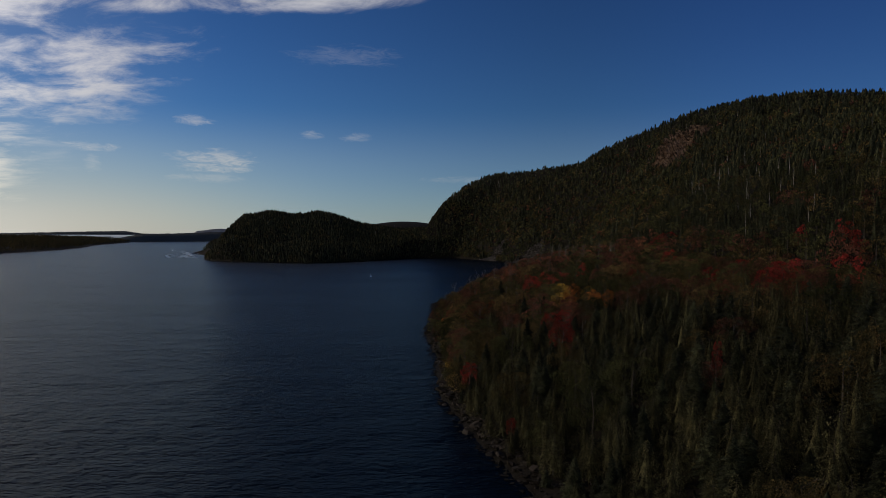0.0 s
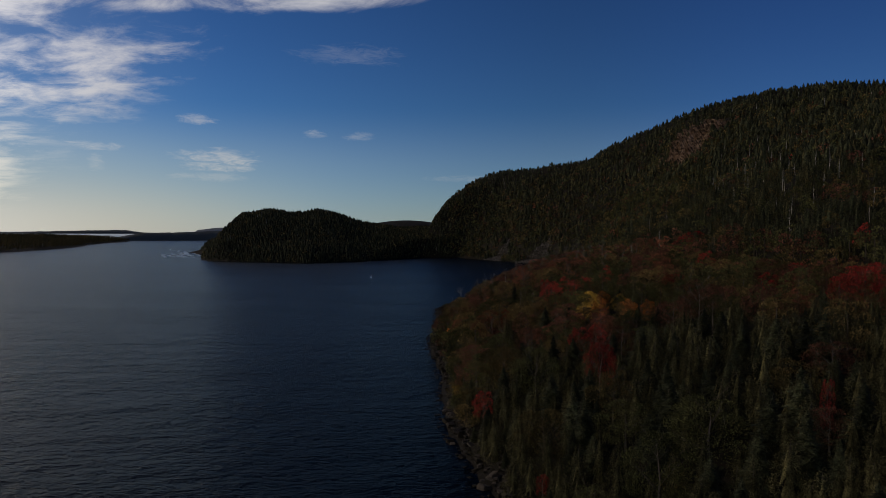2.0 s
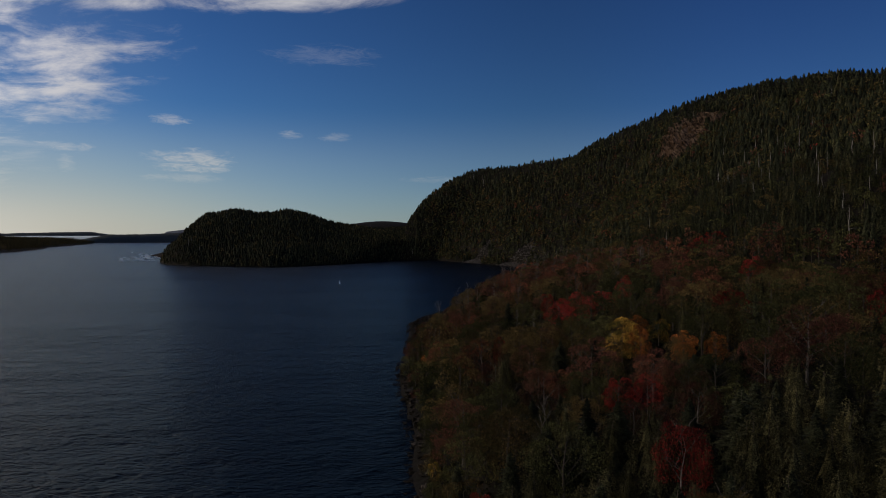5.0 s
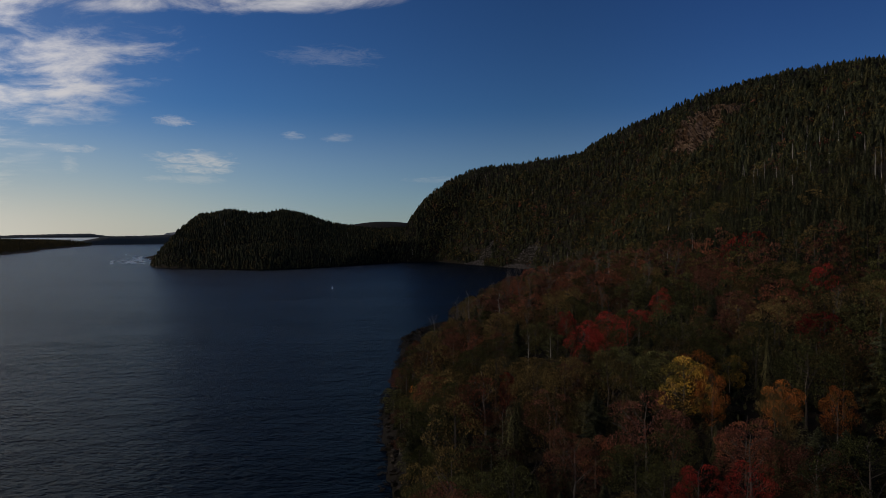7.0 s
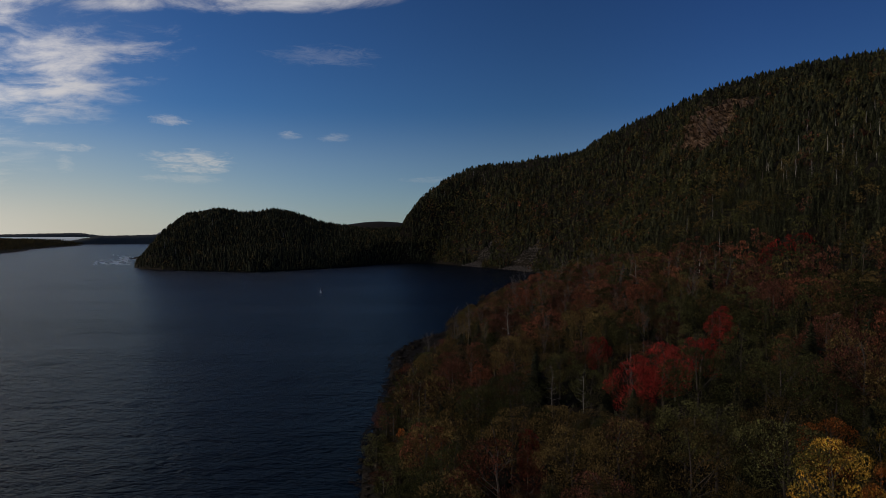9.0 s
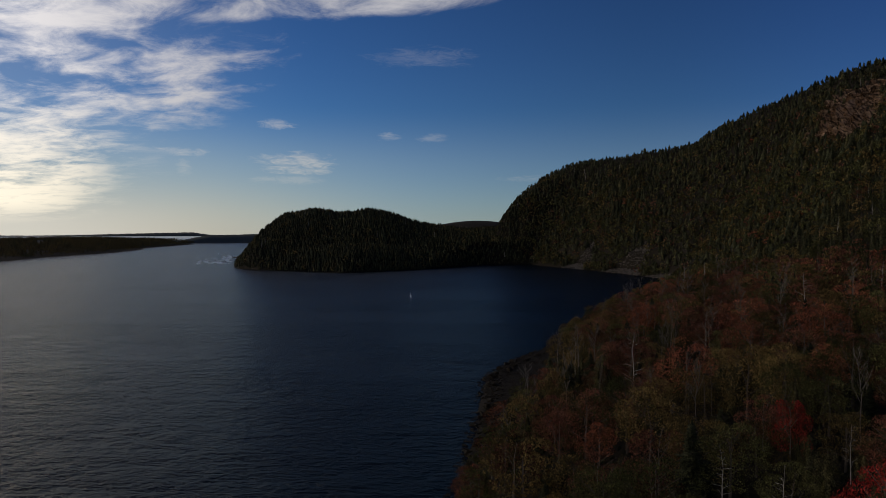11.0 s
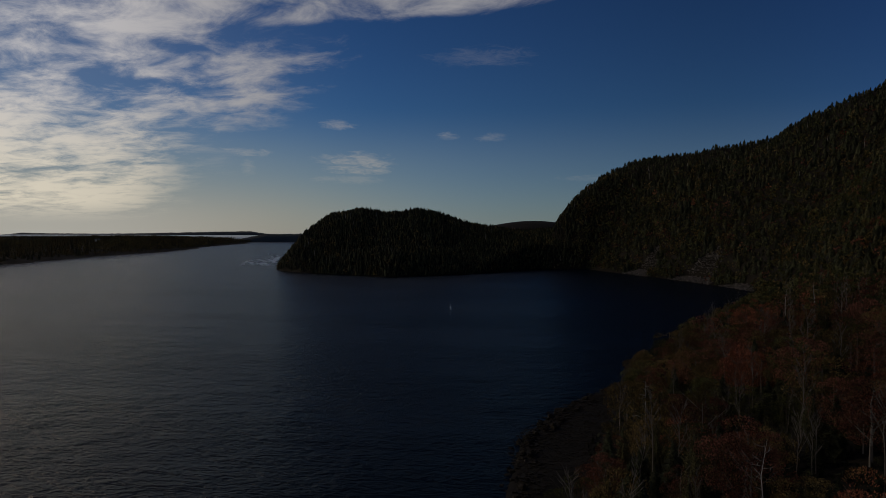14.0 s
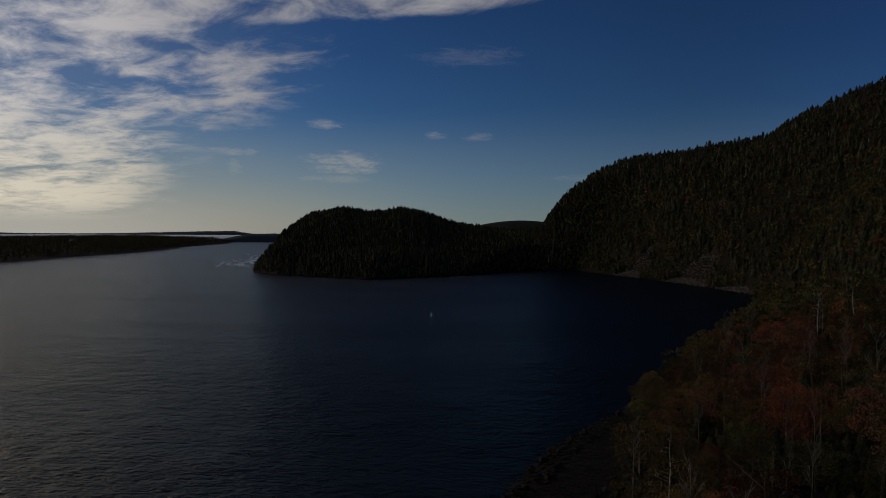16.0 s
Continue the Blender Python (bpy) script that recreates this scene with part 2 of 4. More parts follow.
# ---- terrain shape ----
SHORE = [(150, -4900), (110, -500), (60, -120), (38, 60), (19, 158), (13, 178), (5, 205), (-7, 258), (-10, 325), (-20, 400), (-20, 500), (-23, 560),
         (-14, 596), (6, 641), (42, 740), (98, 890), (146, 1030), (159, 1134), (133, 1204), (112, 1255), (30, 1420), (-20, 1525), (-98, 1520),
         (-195, 1340), (-289, 1255), (-360, 1285), (-440, 1318), (-505, 1365), (-540, 1420), (-566, 1480), (-586, 1550), (-616, 1660), (-660, 1760), (-712, 1830), (-690, 1870), (-560, 1890), (-420, 1920), (-600, 2400),
         (-800, 3200), (-1000, 4900), (4900, 4900), (4900, -4900)]
POINT = [(-1030, 900), (-1075, 1340), (-1230, 1800), (-1290, 2130), (-1385, 2450), (-1520, 2700), (-1700, 3300), (-1765, 3590), (-1860, 3620),
         (-2300, 3300), (-2900, 2700), (-4900, 2300), (-4900, -1500), (-1500, -1500)]
FOOT = [(260, -900, 26), (195, -200, 30), (155, 100, 33), (140, 400, 34), (137, 560, 33), (146, 780, 20), (168, 1000, 12), (172, 1130, 8),
        (148, 1215, 6), (60, 1400, 6), (8, 1525, 18), (-88, 1612, 62), (-80, 1850, 60)]
CREST = [(700, -900, 185), (640, -200, 200), (590, 500, 214), (515, 820, 220), (470, 930, 243), (430, 1060, 259), (390, 1180, 260), (345, 1280, 244), (298, 1365, 230),
         (272, 1410, 217), (250, 1450, 201), (150, 1570, 194), (76, 1690, 198), (24, 1725, 182), (60, 1900, 168)]
FLY = [(-626, 1712, 41), (-579, 1680, 77), (-522, 1650, 96), (-459, 1640, 104), (-409, 1650, 97), (-350, 1660, 104), (-303, 1672, 93), (-253, 1682, 75),
       (-167, 1698, 62), (-73, 1722, 64)]


def to_line(x, y, line):
    """Distance to a line of points, and the height carried along it."""
    best, z = np.full(x.shape, 1e9), np.zeros(x.shape)
    for (ax, ay, az), (bx, by, bz) in zip(line, line[1:]):
        ex, ey = bx - ax, by - ay
        u = np.clip(((x - ax) * ex + (y - ay) * ey) / (ex * ex + ey * ey), 0, 1)
        d = np.hypot(x - ax - u * ex, y - ay - u * ey)
        z = np.where(d < best, az + u * (bz - az), z)
        best = np.minimum(best, d)
    return best, z


def within(x, y, ring):
    hit = np.zeros(x.shape, bool)
    for (ax, ay, *_), (bx, by, *_) in zip(ring, ring[1:] + ring[:1]):
        if ay != by:
            hit ^= ((ay > y) != (by > y)) & (x < ax + (y - ay) / (by - ay) * (bx - ax))
    return hit


def inland(x, y, ring=SHORE):
    """Signed distance from a shoreline, positive on land."""
    d = to_line(x, y, [(a, b, 0) for a, b in ring + ring[:1]])[0]
    return np.where(within(x, y, ring), d, -d)


def wobble(x, y, size, seed=0.0):
    """Smooth uneven ground, about -1 to 1."""
    s = 6.2832 / size
    return (np.sin(s * x + 1.7 * np.sin(s * 0.63 * y + seed)) * np.cos(s * 0.81 * y + 1.3 * np.sin(s * 0.57 * x + seed * 1.7))
            + 0.5 * np.sin(s * 2.3 * x + 2.1 * y * s + seed) * np.cos(s * 1.9 * y - s * 0.7 * x))/1.5


def height(x, y):
    x, y = np.asarray(x, float), np.asarray(y, float)
    d = inland(x, y)
    d = d + np.clip(np.abs(d) / 15, 0, 1) * 2.0 * wobble(x, y, 37, 2)
    flat = 21 * np.exp(-(((y - 560) / 74) ** 2))
    apron = 0.9 + 33 * (1 - np.exp(-(np.maximum(d - 2 - flat, 0) / 48) ** 1.3))
    df, zf = to_line(x, y, FOOT)
    dc, zc = to_line(x, y, CREST)
    rise = ((df / (df + dc + 1e-6) + 0.03) ** 0.58 - 0.131) / 0.886
    slope = zf + (zc - zf) * rise + 4 * wobble(x, y, 120, 1) + 1.5 * wobble(x, y, 43, 4)
    over = zc - 0.12 * dc
    hill = within(x, y, FOOT + CREST[::-1])
    beyond = within(x, y, CREST + [(4900, 1850, 0), (4900, -900, 0)])
    h = np.where(hill, np.maximum(slope, np.minimum(apron, zf)), np.where(beyond, np.maximum(over, 40), np.minimum(apron, 34)))
    dr, zr = to_line(x, y, FLY)
    fly = zr * np.clip(1 - (dr / 330) ** 1.3, 0, 1) + 2 * wobble(x, y, 60, 3)
    h = np.where(hill | beyond, h, np.maximum(np.where(y > 1500, 4 + 0 * h, h), fly))
    far = 124 * np.exp(-(((x + 380) / 480) ** 2 + ((y - 4350) / 330) ** 2))
    h = np.maximum(h, far)
    h = np.minimum(h, np.maximum(d, 0) * 1.2 + 0.2 * np.minimum(np.maximum(d, 0), 3))
    p = inland(x, y, POINT)
    hp = np.minimum(34 * (1 - np.exp(-np.maximum(p, 0) / 130)) + 3 * wobble(x, y, 260, 5), np.maximum(p, 0) * 0.4)
    h = np.where(p > 0, hp, h)
    return np.where((d > 0) | (p > 0), h, np.maximum(np.maximum(d, p) * np.where((x > -60) & (y < 720), 0.3, 0.9), -9))


# ---- meshes ----
def quads(name, q, mat, tone=None):
    """One mesh from an array of separate three- or four-cornered faces, n x corners x 3."""
    n, m = q.shape[:2]
    me = bpy.data.meshes.new(name)
    me.vertices.add(m * n)
    me.vertices.foreach_set("co", np.ascontiguousarray(q, np.float32).reshape(-1))
    me.loops.add(m * n)
    me.loops.foreach_set("vertex_index", np.arange(m * n, dtype=np.int32))
    me.polygons.add(n)
    me.polygons.foreach_set("loop_start", np.arange(0, m * n, m, dtype=np.int32))
    me.polygons.foreach_set("loop_total", np.full(n, m, np.int32))
    me.materials.append(mat)
    if tone is not None:
        me.attributes.new("tone", "FLOAT", "FACE").data.foreach_set("value", np.ascontiguousarray(tone, np.float32))
    me.update(calc_edges=True)
    return me


def part(name, data, parent, label=""):
    """One mesh object under a thing or a part."""
    ob = new(name, data)
    ob.parent = parent
    if label:
        tagged(ob, label)
    return ob


def bm_mesh(name, bm, mat):
    me = bpy.data.meshes.new(name)
    bm.to_mesh(me)
    bm.free()
    me.materials.append(mat)
    return me


def box(bm, x0, x1, y0, y1, z0, z1, bevel=0.0):
    made = bmesh.ops.create_cube(bm, size=1, matrix=Matrix.Translation(((x0 + x1) / 2, (y0 + y1) / 2, (z0 + z1) / 2)) @ Matrix.Diagonal((x1 - x0, y1 - y0, z1 - z0, 1)))
    if bevel:
        bmesh.ops.bevel(bm, geom=list({e for v in made["verts"] for e in v.link_edges}), offset=bevel, segments=1, affect="EDGES")


def grid_mesh(name, xs, ys, mat):
    gx, gy = np.meshgrid(xs, ys)
    verts = np.stack([gx, gy, height(gx, gy)], -1).reshape(-1, 3)
    n, m = len(xs), len(ys)
    i = np.arange(n * m).reshape(m, n)
    faces = np.stack([i[:-1, :-1], i[:-1, 1:], i[1:, 1:], i[1:, :-1]], -1).reshape(-1, 4)
    me = bpy.data.meshes.new(name)
    me.from_pydata(verts.tolist(), [], faces.tolist())
    me.materials.append(mat)
    me.polygons.foreach_set("use_smooth", np.ones(len(faces), bool))
    return me


xs = np.concatenate([np.arange(-4900, -2400, 250), np.arange(-2400, -1000, 60), np.arange(-1000, -640, 60), np.arange(-640, -60, 10), np.arange(-60, 180, 4),
                     np.arange(180, 700, 10), np.arange(700, 1500, 80), np.arange(1500, 4901, 340)]).astype(float)
ys = np.concatenate([np.arange(-4900, -200, 300), np.arange(-200, 100, 25), np.arange(100, 720, 4), np.arange(720, 1720, 8), np.arange(1720, 2000, 35),
                     np.arange(2000, 4901, 100)]).astype(float)
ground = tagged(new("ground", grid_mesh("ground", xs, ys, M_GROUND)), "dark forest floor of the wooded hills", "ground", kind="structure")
me = bpy.data.meshes.new("water")
me.from_pydata([(-4950, -4950, 0), (4950, -4950, 0), (4950, 4950, 0), (-4950, 4950, 0)], [], [(0, 1, 2, 3)])
me.materials.append(M_WATER)
tagged(new("water", me), "dark blue rippled sea water in the cove", "water", kind="structure")

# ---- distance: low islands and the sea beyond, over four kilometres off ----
# sea strip on the horizon: sky glare on the water is added as emission
M_FARSEA_GLOW, t_, b_ = material("far_sea_glow", 0.5, 0.3)
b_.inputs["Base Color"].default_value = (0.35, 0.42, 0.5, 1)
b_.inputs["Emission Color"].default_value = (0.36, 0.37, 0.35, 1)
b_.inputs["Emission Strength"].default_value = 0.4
# haze of distance is mixed into both colours: bluish woods, pale hill
M_ISLE = mineral("far_island_woods_haze_tint", (0.035, 0.045, 0.05), (0.055, 0.065, 0.065), 60.0)
M_HAZE_TINT = mineral("far_hill_haze_tint", (0.16, 0.18, 0.20), (0.20, 0.22, 0.24), 120.0)


def far_land(name, a0, a1, dist, top, mat, seed, base=0.0, rough=3.0):
    """A long low wooded island lying along an arc from bearing a0 to a1, tapering at its ends."""
    rng = np.random.default_rng(seed)
    n = int(abs(a1 - a0) * 16) + 8
    verts, faces = [], []
    for i in range(n):
        u = i / (n - 1)
        a = radians(a0 + (a1 - a0) * u)
        h = top * min(1.0, 5 * u + 0.1, 5 * (1 - u) + 0.1) * (1 + 0.12 * math.sin(7 * u + seed)) + rng.uniform(0, rough)
        for k, (r, z) in enumerate(((dist, base), (dist + 25, base + 0.6 * (h - base)), (dist + 70, h), (dist + 160, base))):
            verts.append((r * math.sin(a), r * math.cos(a), z))
        if i:
            b = 4 * i
            faces += [(b - 4 + k, b + k, b + k + 1, b - 3 + k) for k in range(3)]
    me = bpy.data.meshes.new(name)
    me.from_pydata(verts, [], faces)
    me.materials.append(mat)
    me.polygons.foreach_set("use_smooth", np.ones(len(faces), bool))
    return tagged(new(name, me), kind="structure")


tagged(far_land("backdrop", -60, 20, 4360, 42, M_FARSEA_GLOW, 1, rough=0.0), "raised strip of open sea, its pale glare added as glow", "sea")
tagged(far_land("far_island", -46, -22.5, 4560, 53, M_ISLE, 2, 30), "long low wooded island far off", "island")
tagged(far_land("far_island", -28.0, -14, 4310, 50, M_ISLE, 3), "low dark wooded island in the sound", "island")
tagged(far_land("far_hill", -22.5, -17.5, 4640, 68, M_HAZE_TINT, 4, rough=0.5), "far hill on the horizon, haze put into its pale colour", "hill")


# ---- plants ----
def turn_z(a):
    c, s = np.cos(a), np.sin(a)
    return np.array([[c, -s, 0], [s, c, 0], [0, 0, 1.0]])


def spruce_crown(rng, h, r, tiers, per, blades=3, start=0.12):
    """Drooping boughs in tiers round a stem, each of a few kite-shaped sprays."""
    out = []
    for i in range(tiers):
        u = i / tiers
        z = h * (start + (1 - start) * u)
        rr = r * (1 - u) ** 0.8 * rng.uniform(0.8, 1.1) + 0.12
        for j in range(per):
            a0 = 6.2832 * (j + 0.5 * (i % 2) + rng.uniform(-0.3, 0.3)) / per
            ln = rr * rng.uniform(0.65, 1.2)
            for b in range(blades):
                a = a0 + (0, 0.42, -0.42, 0.2)[b] * rng.uniform(0.7, 1.2)
                l2 = ln * (1, 0.75, 0.75, 0.5)[b]
                d, s = np.array([np.cos(a), np.sin(a), 0]), np.array([-np.sin(a), np.cos(a), 0])
                w = 0.20 * l2 + 0.10
                drop = rng.uniform(0.15, 0.5) * l2
                zz = z + rng.uniform(-0.3, 0.3) * h / tiers
                out.append([d * 0.03 * l2 + (0, 0, zz), d * 0.55 * l2 + s * w + (0, 0, zz - 0.35 * drop - rng.uniform(0, 0.25)),
                            d * l2 + (0, 0, zz - drop), d * 0.55 * l2 - s * w + (0, 0, zz - 0.35 * drop - rng.uniform(0, 0.25))])
    for j in range(4):
        a = 1.5708 * j + 0.4
        d = np.array([np.cos(a), np.sin(a), 0])
        out.append([d * 0.0 + (0, 0, h * 1.04), d * 0.10 + (0, 0, h * 0.99), d * 0.25 + (0, 0, h * 0.92), (0, 0, h * 0.90)])
    return np.array(out, float)


def star_cone(rng, h, r, tiers, points=5, start=0.06):
    """A conifer seen from afar: ragged skirts, one above the other."""
    out = []
    for i in range(tiers):
        z0, z1 = h * (start + (1 - start) * i / tiers * 0.93), h * (start + (1 - start) * min(1.0, (i + 1.75) / tiers))
        rr = r * (1 - i / (tiers + 0.35)) ** 0.85
        for j in range(points):
            a = 6.2832 * (j + rng.uniform(-0.2, 0.2) + 0.5 * (i % 2)) / points
            l2, w = rr * rng.uniform(0.75, 1.25), 3.1416 / points * 1.15
            zz, zm = z0 + rng.uniform(-0.03, 0.03) * h, z0 + 0.33 * (z1 - z0)
            out.append([(0, 0, z1), (0.62 * l2 * np.cos(a + w), 0.62 * l2 * np.sin(a + w), zm), (l2 * np.cos(a), l2 * np.sin(a), zz),
                        (0.62 * l2 * np.cos(a - w), 0.62 * l2 * np.sin(a - w), zm)])
    return np.array(out, float)


def leaflets(q):
    """Kite-shaped sprays cut down to single pointed faces of the same area."""
    back_ = 0.5 * (q[:, 2] - q[:, 0])
    return np.stack([q[:, 1] - back_, q[:, 2], q[:, 3] - back_], 1)


def halves(q):
    """Four-cornered faces as two three-cornered ones each."""
    return np.concatenate([q[:, [0, 1, 2]], q[:, [0, 2, 3]]])


def facing(rng, p, nrm, leaf, jitter=0.32):
    """Small leaf clumps at p, roughly facing nrm."""
    n = len(p)
    nrm = nrm + rng.normal(size=(n, 3)) * jitter
    nrm /= np.linalg.norm(nrm, axis=1)[:, None]
    e1 = np.cross(nrm, rng.normal(size=(n, 3)))
    e1 /= np.linalg.norm(e1, axis=1)[:, None] + 1e-9
    e2 = np.cross(nrm, e1)
    s = leaf * rng.uniform(0.6, 1.3, (n, 1))
    e1, e2 = e1 * s, e2 * s * rng.uniform(0.36, 0.62, (n, 1))
    return np.stack([p - e1, p - 0.2 * e1 + e2, p + e1, p + 0.15 * e1 - e2], 1)


def sprigs(rng, p, nrm, leaf, slim=0.34, rise=0.8):
    """Leafy twigs at p that grow outwards and up, roughly facing nrm."""
    n = len(p)
    grow = 0.45 * nrm + (0, 0, rise) + rng.normal(size=(n, 3)) * 0.5
    nrm = nrm + rng.normal(size=(n, 3)) * 0.4
    side = np.cross(grow, nrm)
    side /= np.linalg.norm(side, axis=1)[:, None] + 1e-9
    e1 = grow / (np.linalg.norm(grow, axis=1)[:, None] + 1e-9)
    s = leaf * rng.uniform(0.6, 1.35, (n, 1))
    e1, e2 = e1 * s, side * s * slim * rng.uniform(0.7, 1.3, (n, 1))
    return np.stack([p - e1, p + 0.1 * e1 + e2, p + e1, p + 0.1 * e1 - e2], 1)


def leaf_crown(rng, h, r, n, leaf, lobes=9, low=0.32):
    """Leafy boughs: uneven clumps carried round the stem, each a ragged shell of sprays, open between them."""
    cz, hz = h * (low + 1) / 2, h * (1 - low) / 2
    k = np.arange(lobes)
    v = -0.75 + 1.7 * (k + rng.random(lobes)) / lobes
    a = 2.4 * k + rng.uniform(-0.6, 0.6, lobes)
    q = np.sqrt(np.maximum(0.03, 1 - v * v)) * np.where(v < 0, 1.05, 1.0)
    reach = rng.uniform(0.48, 0.78, lobes)
    mid = np.stack([q * np.cos(a) * r * reach, q * np.sin(a) * r * reach, cz + v * hz * 0.78 * rng.uniform(0.85, 1.1, lobes)], -1)
    size = rng.uniform(0.30, 0.50, lobes) * r * np.where(v > 0.6, 0.85, 1.0)
    pick = rng.choice(lobes, n, p=size ** 2 / (size ** 2).sum())
    d = rng.normal(size=(n, 3))
    out = mid - (0, 0, cz)
    out /= np.linalg.norm(out / (r, r, hz), axis=1)[:, None] * (r + hz) / 2
    d = d / np.linalg.norm(d, axis=1)[:, None] + 0.55 * out[pick] + (0, 0, 0.18)
    d /= np.linalg.norm(d, axis=1)[:, None]
    rad = size[pick] * (1.08 - 0.45 * rng.random(n) ** 1.8)
    p = mid[pick] + d * rad[:, None] * (1, 1, 0.82)
    q = sprigs(rng, p, d + (0, 0, 0.2), leaf, 0.5 if leaf < 1 else 0.62)
    return leaflets(q)


def feather_cone(rng, h, r, n, leaf, start=0.06, core=0.5, taper=0.72):
    """A soft pointed conifer: sprays all over a lumpy cone."""
    u = 1 - rng.random(n) ** 0.6
    a = rng.uniform(0, 6.2832, n)
    lum = 1 + 0.26 * np.sin(3 * a + 9 * u + rng.uniform(0, 6)) + 0.12 * np.sin(7 * a - 14 * u)
    rad = r * (1 - u) ** taper * lum * rng.uniform(0.75, 1.1, n) + 0.08
    p = np.stack([rad * np.cos(a), rad * np.sin(a), h * (start + (1 - start) * u)], -1)
    nrm = np.stack([np.cos(a), np.sin(a), np.full(n, 0.55)], -1)
    q = facing(rng, p, nrm, leaf, 0.35)
    q[:, 2, 2] -= leaf * 0.5
    return np.concatenate([leaflets(q), halves(star_cone(rng, h * 0.86, r * core * 0.85, 3, 5, start))])


def stick(p0, p1, r0, r1, sides=5):
    """A tapered limb between two points, as separate faces."""
    p0, p1 = np.array(p0, float), np.array(p1, float)
    ax = p1 - p0
    ax /= np.linalg.norm(ax)
    e1 = np.cross(ax, (0.3, 0.9, 0.2) if abs(ax[2]) > 0.9 else (0, 0, 1))
    e1 /= np.linalg.norm(e1)
    e2 = np.cross(ax, e1)
    a = np.arange(sides + 1) * 6.2832 / sides
    ring = np.cos(a)[:, None] * e1 + np.sin(a)[:, None] * e2
    lo, hi = p0 + ring * r0, p1 + ring * r1
    return np.stack([lo[:-1], lo[1:], hi[1:], hi[:-1]], 1)


def wood(rng, h, r0, limbs, spread, first=0.35, up=0.6, twigs=2, fork=False):
    """A trunk with limbs and twigs."""
    out, pts = [], [np.array((0, 0, -0.6))]
    for k in range(1, 5):
        pts.append(np.array((rng.normal() * 0.02 * h * k / 4, rng.normal() * 0.02 * h * k / 4, h * k / 4)))
    for k in range(4):
        out.append(stick(pts[k], pts[k + 1], r0 * (1 - k / 4.3), r0 * (1 - (k + 1) / 4.3)))
    for i in range(limbs):
        u = first + (0.97 - first) * (i + rng.random()) / limbs
        k = min(int(u * 4), 3)
        base = pts[k] + (pts[k + 1] - pts[k]) * (u * 4 - k)
        a = rng.uniform(0, 6.2832)
        ln = spread * (1.15 - 0.75 * u) * rng.uniform(0.7, 1.2)
        tip = base + np.array((np.cos(a), np.sin(a), up * rng.uniform(0.6, 1.4))) * ln
        out.append(stick(base, tip, r0 * 0.30 * (1.1 - u) + 0.015, 0.01, 3))
        for _ in range(twigs):
            v = rng.uniform(0.35, 0.85)
            b2 = base + (tip - base) * v
            t2 = b2 + np.array((np.cos(a + rng.normal() * 0.9), np.sin(a + rng.normal() * 0.9), up + rng.normal() * 0.4)) * ln * 0.45
            out.append(stick(b2, t2, 0.022, 0.008, 3))
    return np.concatenate(out)


# what a kind of tree is made of: leaves, bark, name, label, category
KINDS = {
    "spruce": (M_SPRUCE, M_BARK, "spruce_tree", "dark green spruce with drooping boughs on the slope", "tree"),
    "cedar": (M_CEDAR, M_BARK, "cedar_tree", "narrow olive green cedar standing close in the woods", "tree"),
    "green": (M_GREEN, M_BARK, "leafy_tree", "broad green leafy tree turning slightly in autumn", "tree"),
    "olive": (M_OLIVE, M_BARK, "leafy_tree", "olive brown leafy tree fading in autumn", "tree"),
    "rust": (M_RUST, M_PALE, "leafy_tree", "rust brown autumn tree with pale branches", "tree"),
    "russet": (M_RUSSET, M_PALE, "leafy_tree", "glowing russet autumn tree above darker woods", "tree"),
    "red": (M_RED, M_PALE, "maple_tree", "bright red autumn maple among darker trees", "tree"),
    "orange": (M_ORANGE, M_PALE, "maple_tree", "orange autumn maple with some green leaves", "tree"),
    "yellow": (M_YELLOW, M_PALE, "birch_tree", "yellow autumn birch with green lower leaves", "tree"),
    "bare": (None, M_PALE, "bare_tree", "leafless tree with thin pale branches", "tree"),
    "snag": (None, M_DEAD, "dead_tree", "dead grey standing trunk with broken branches", "tree"),
}
CONIFER = {"spruce", "cedar"}


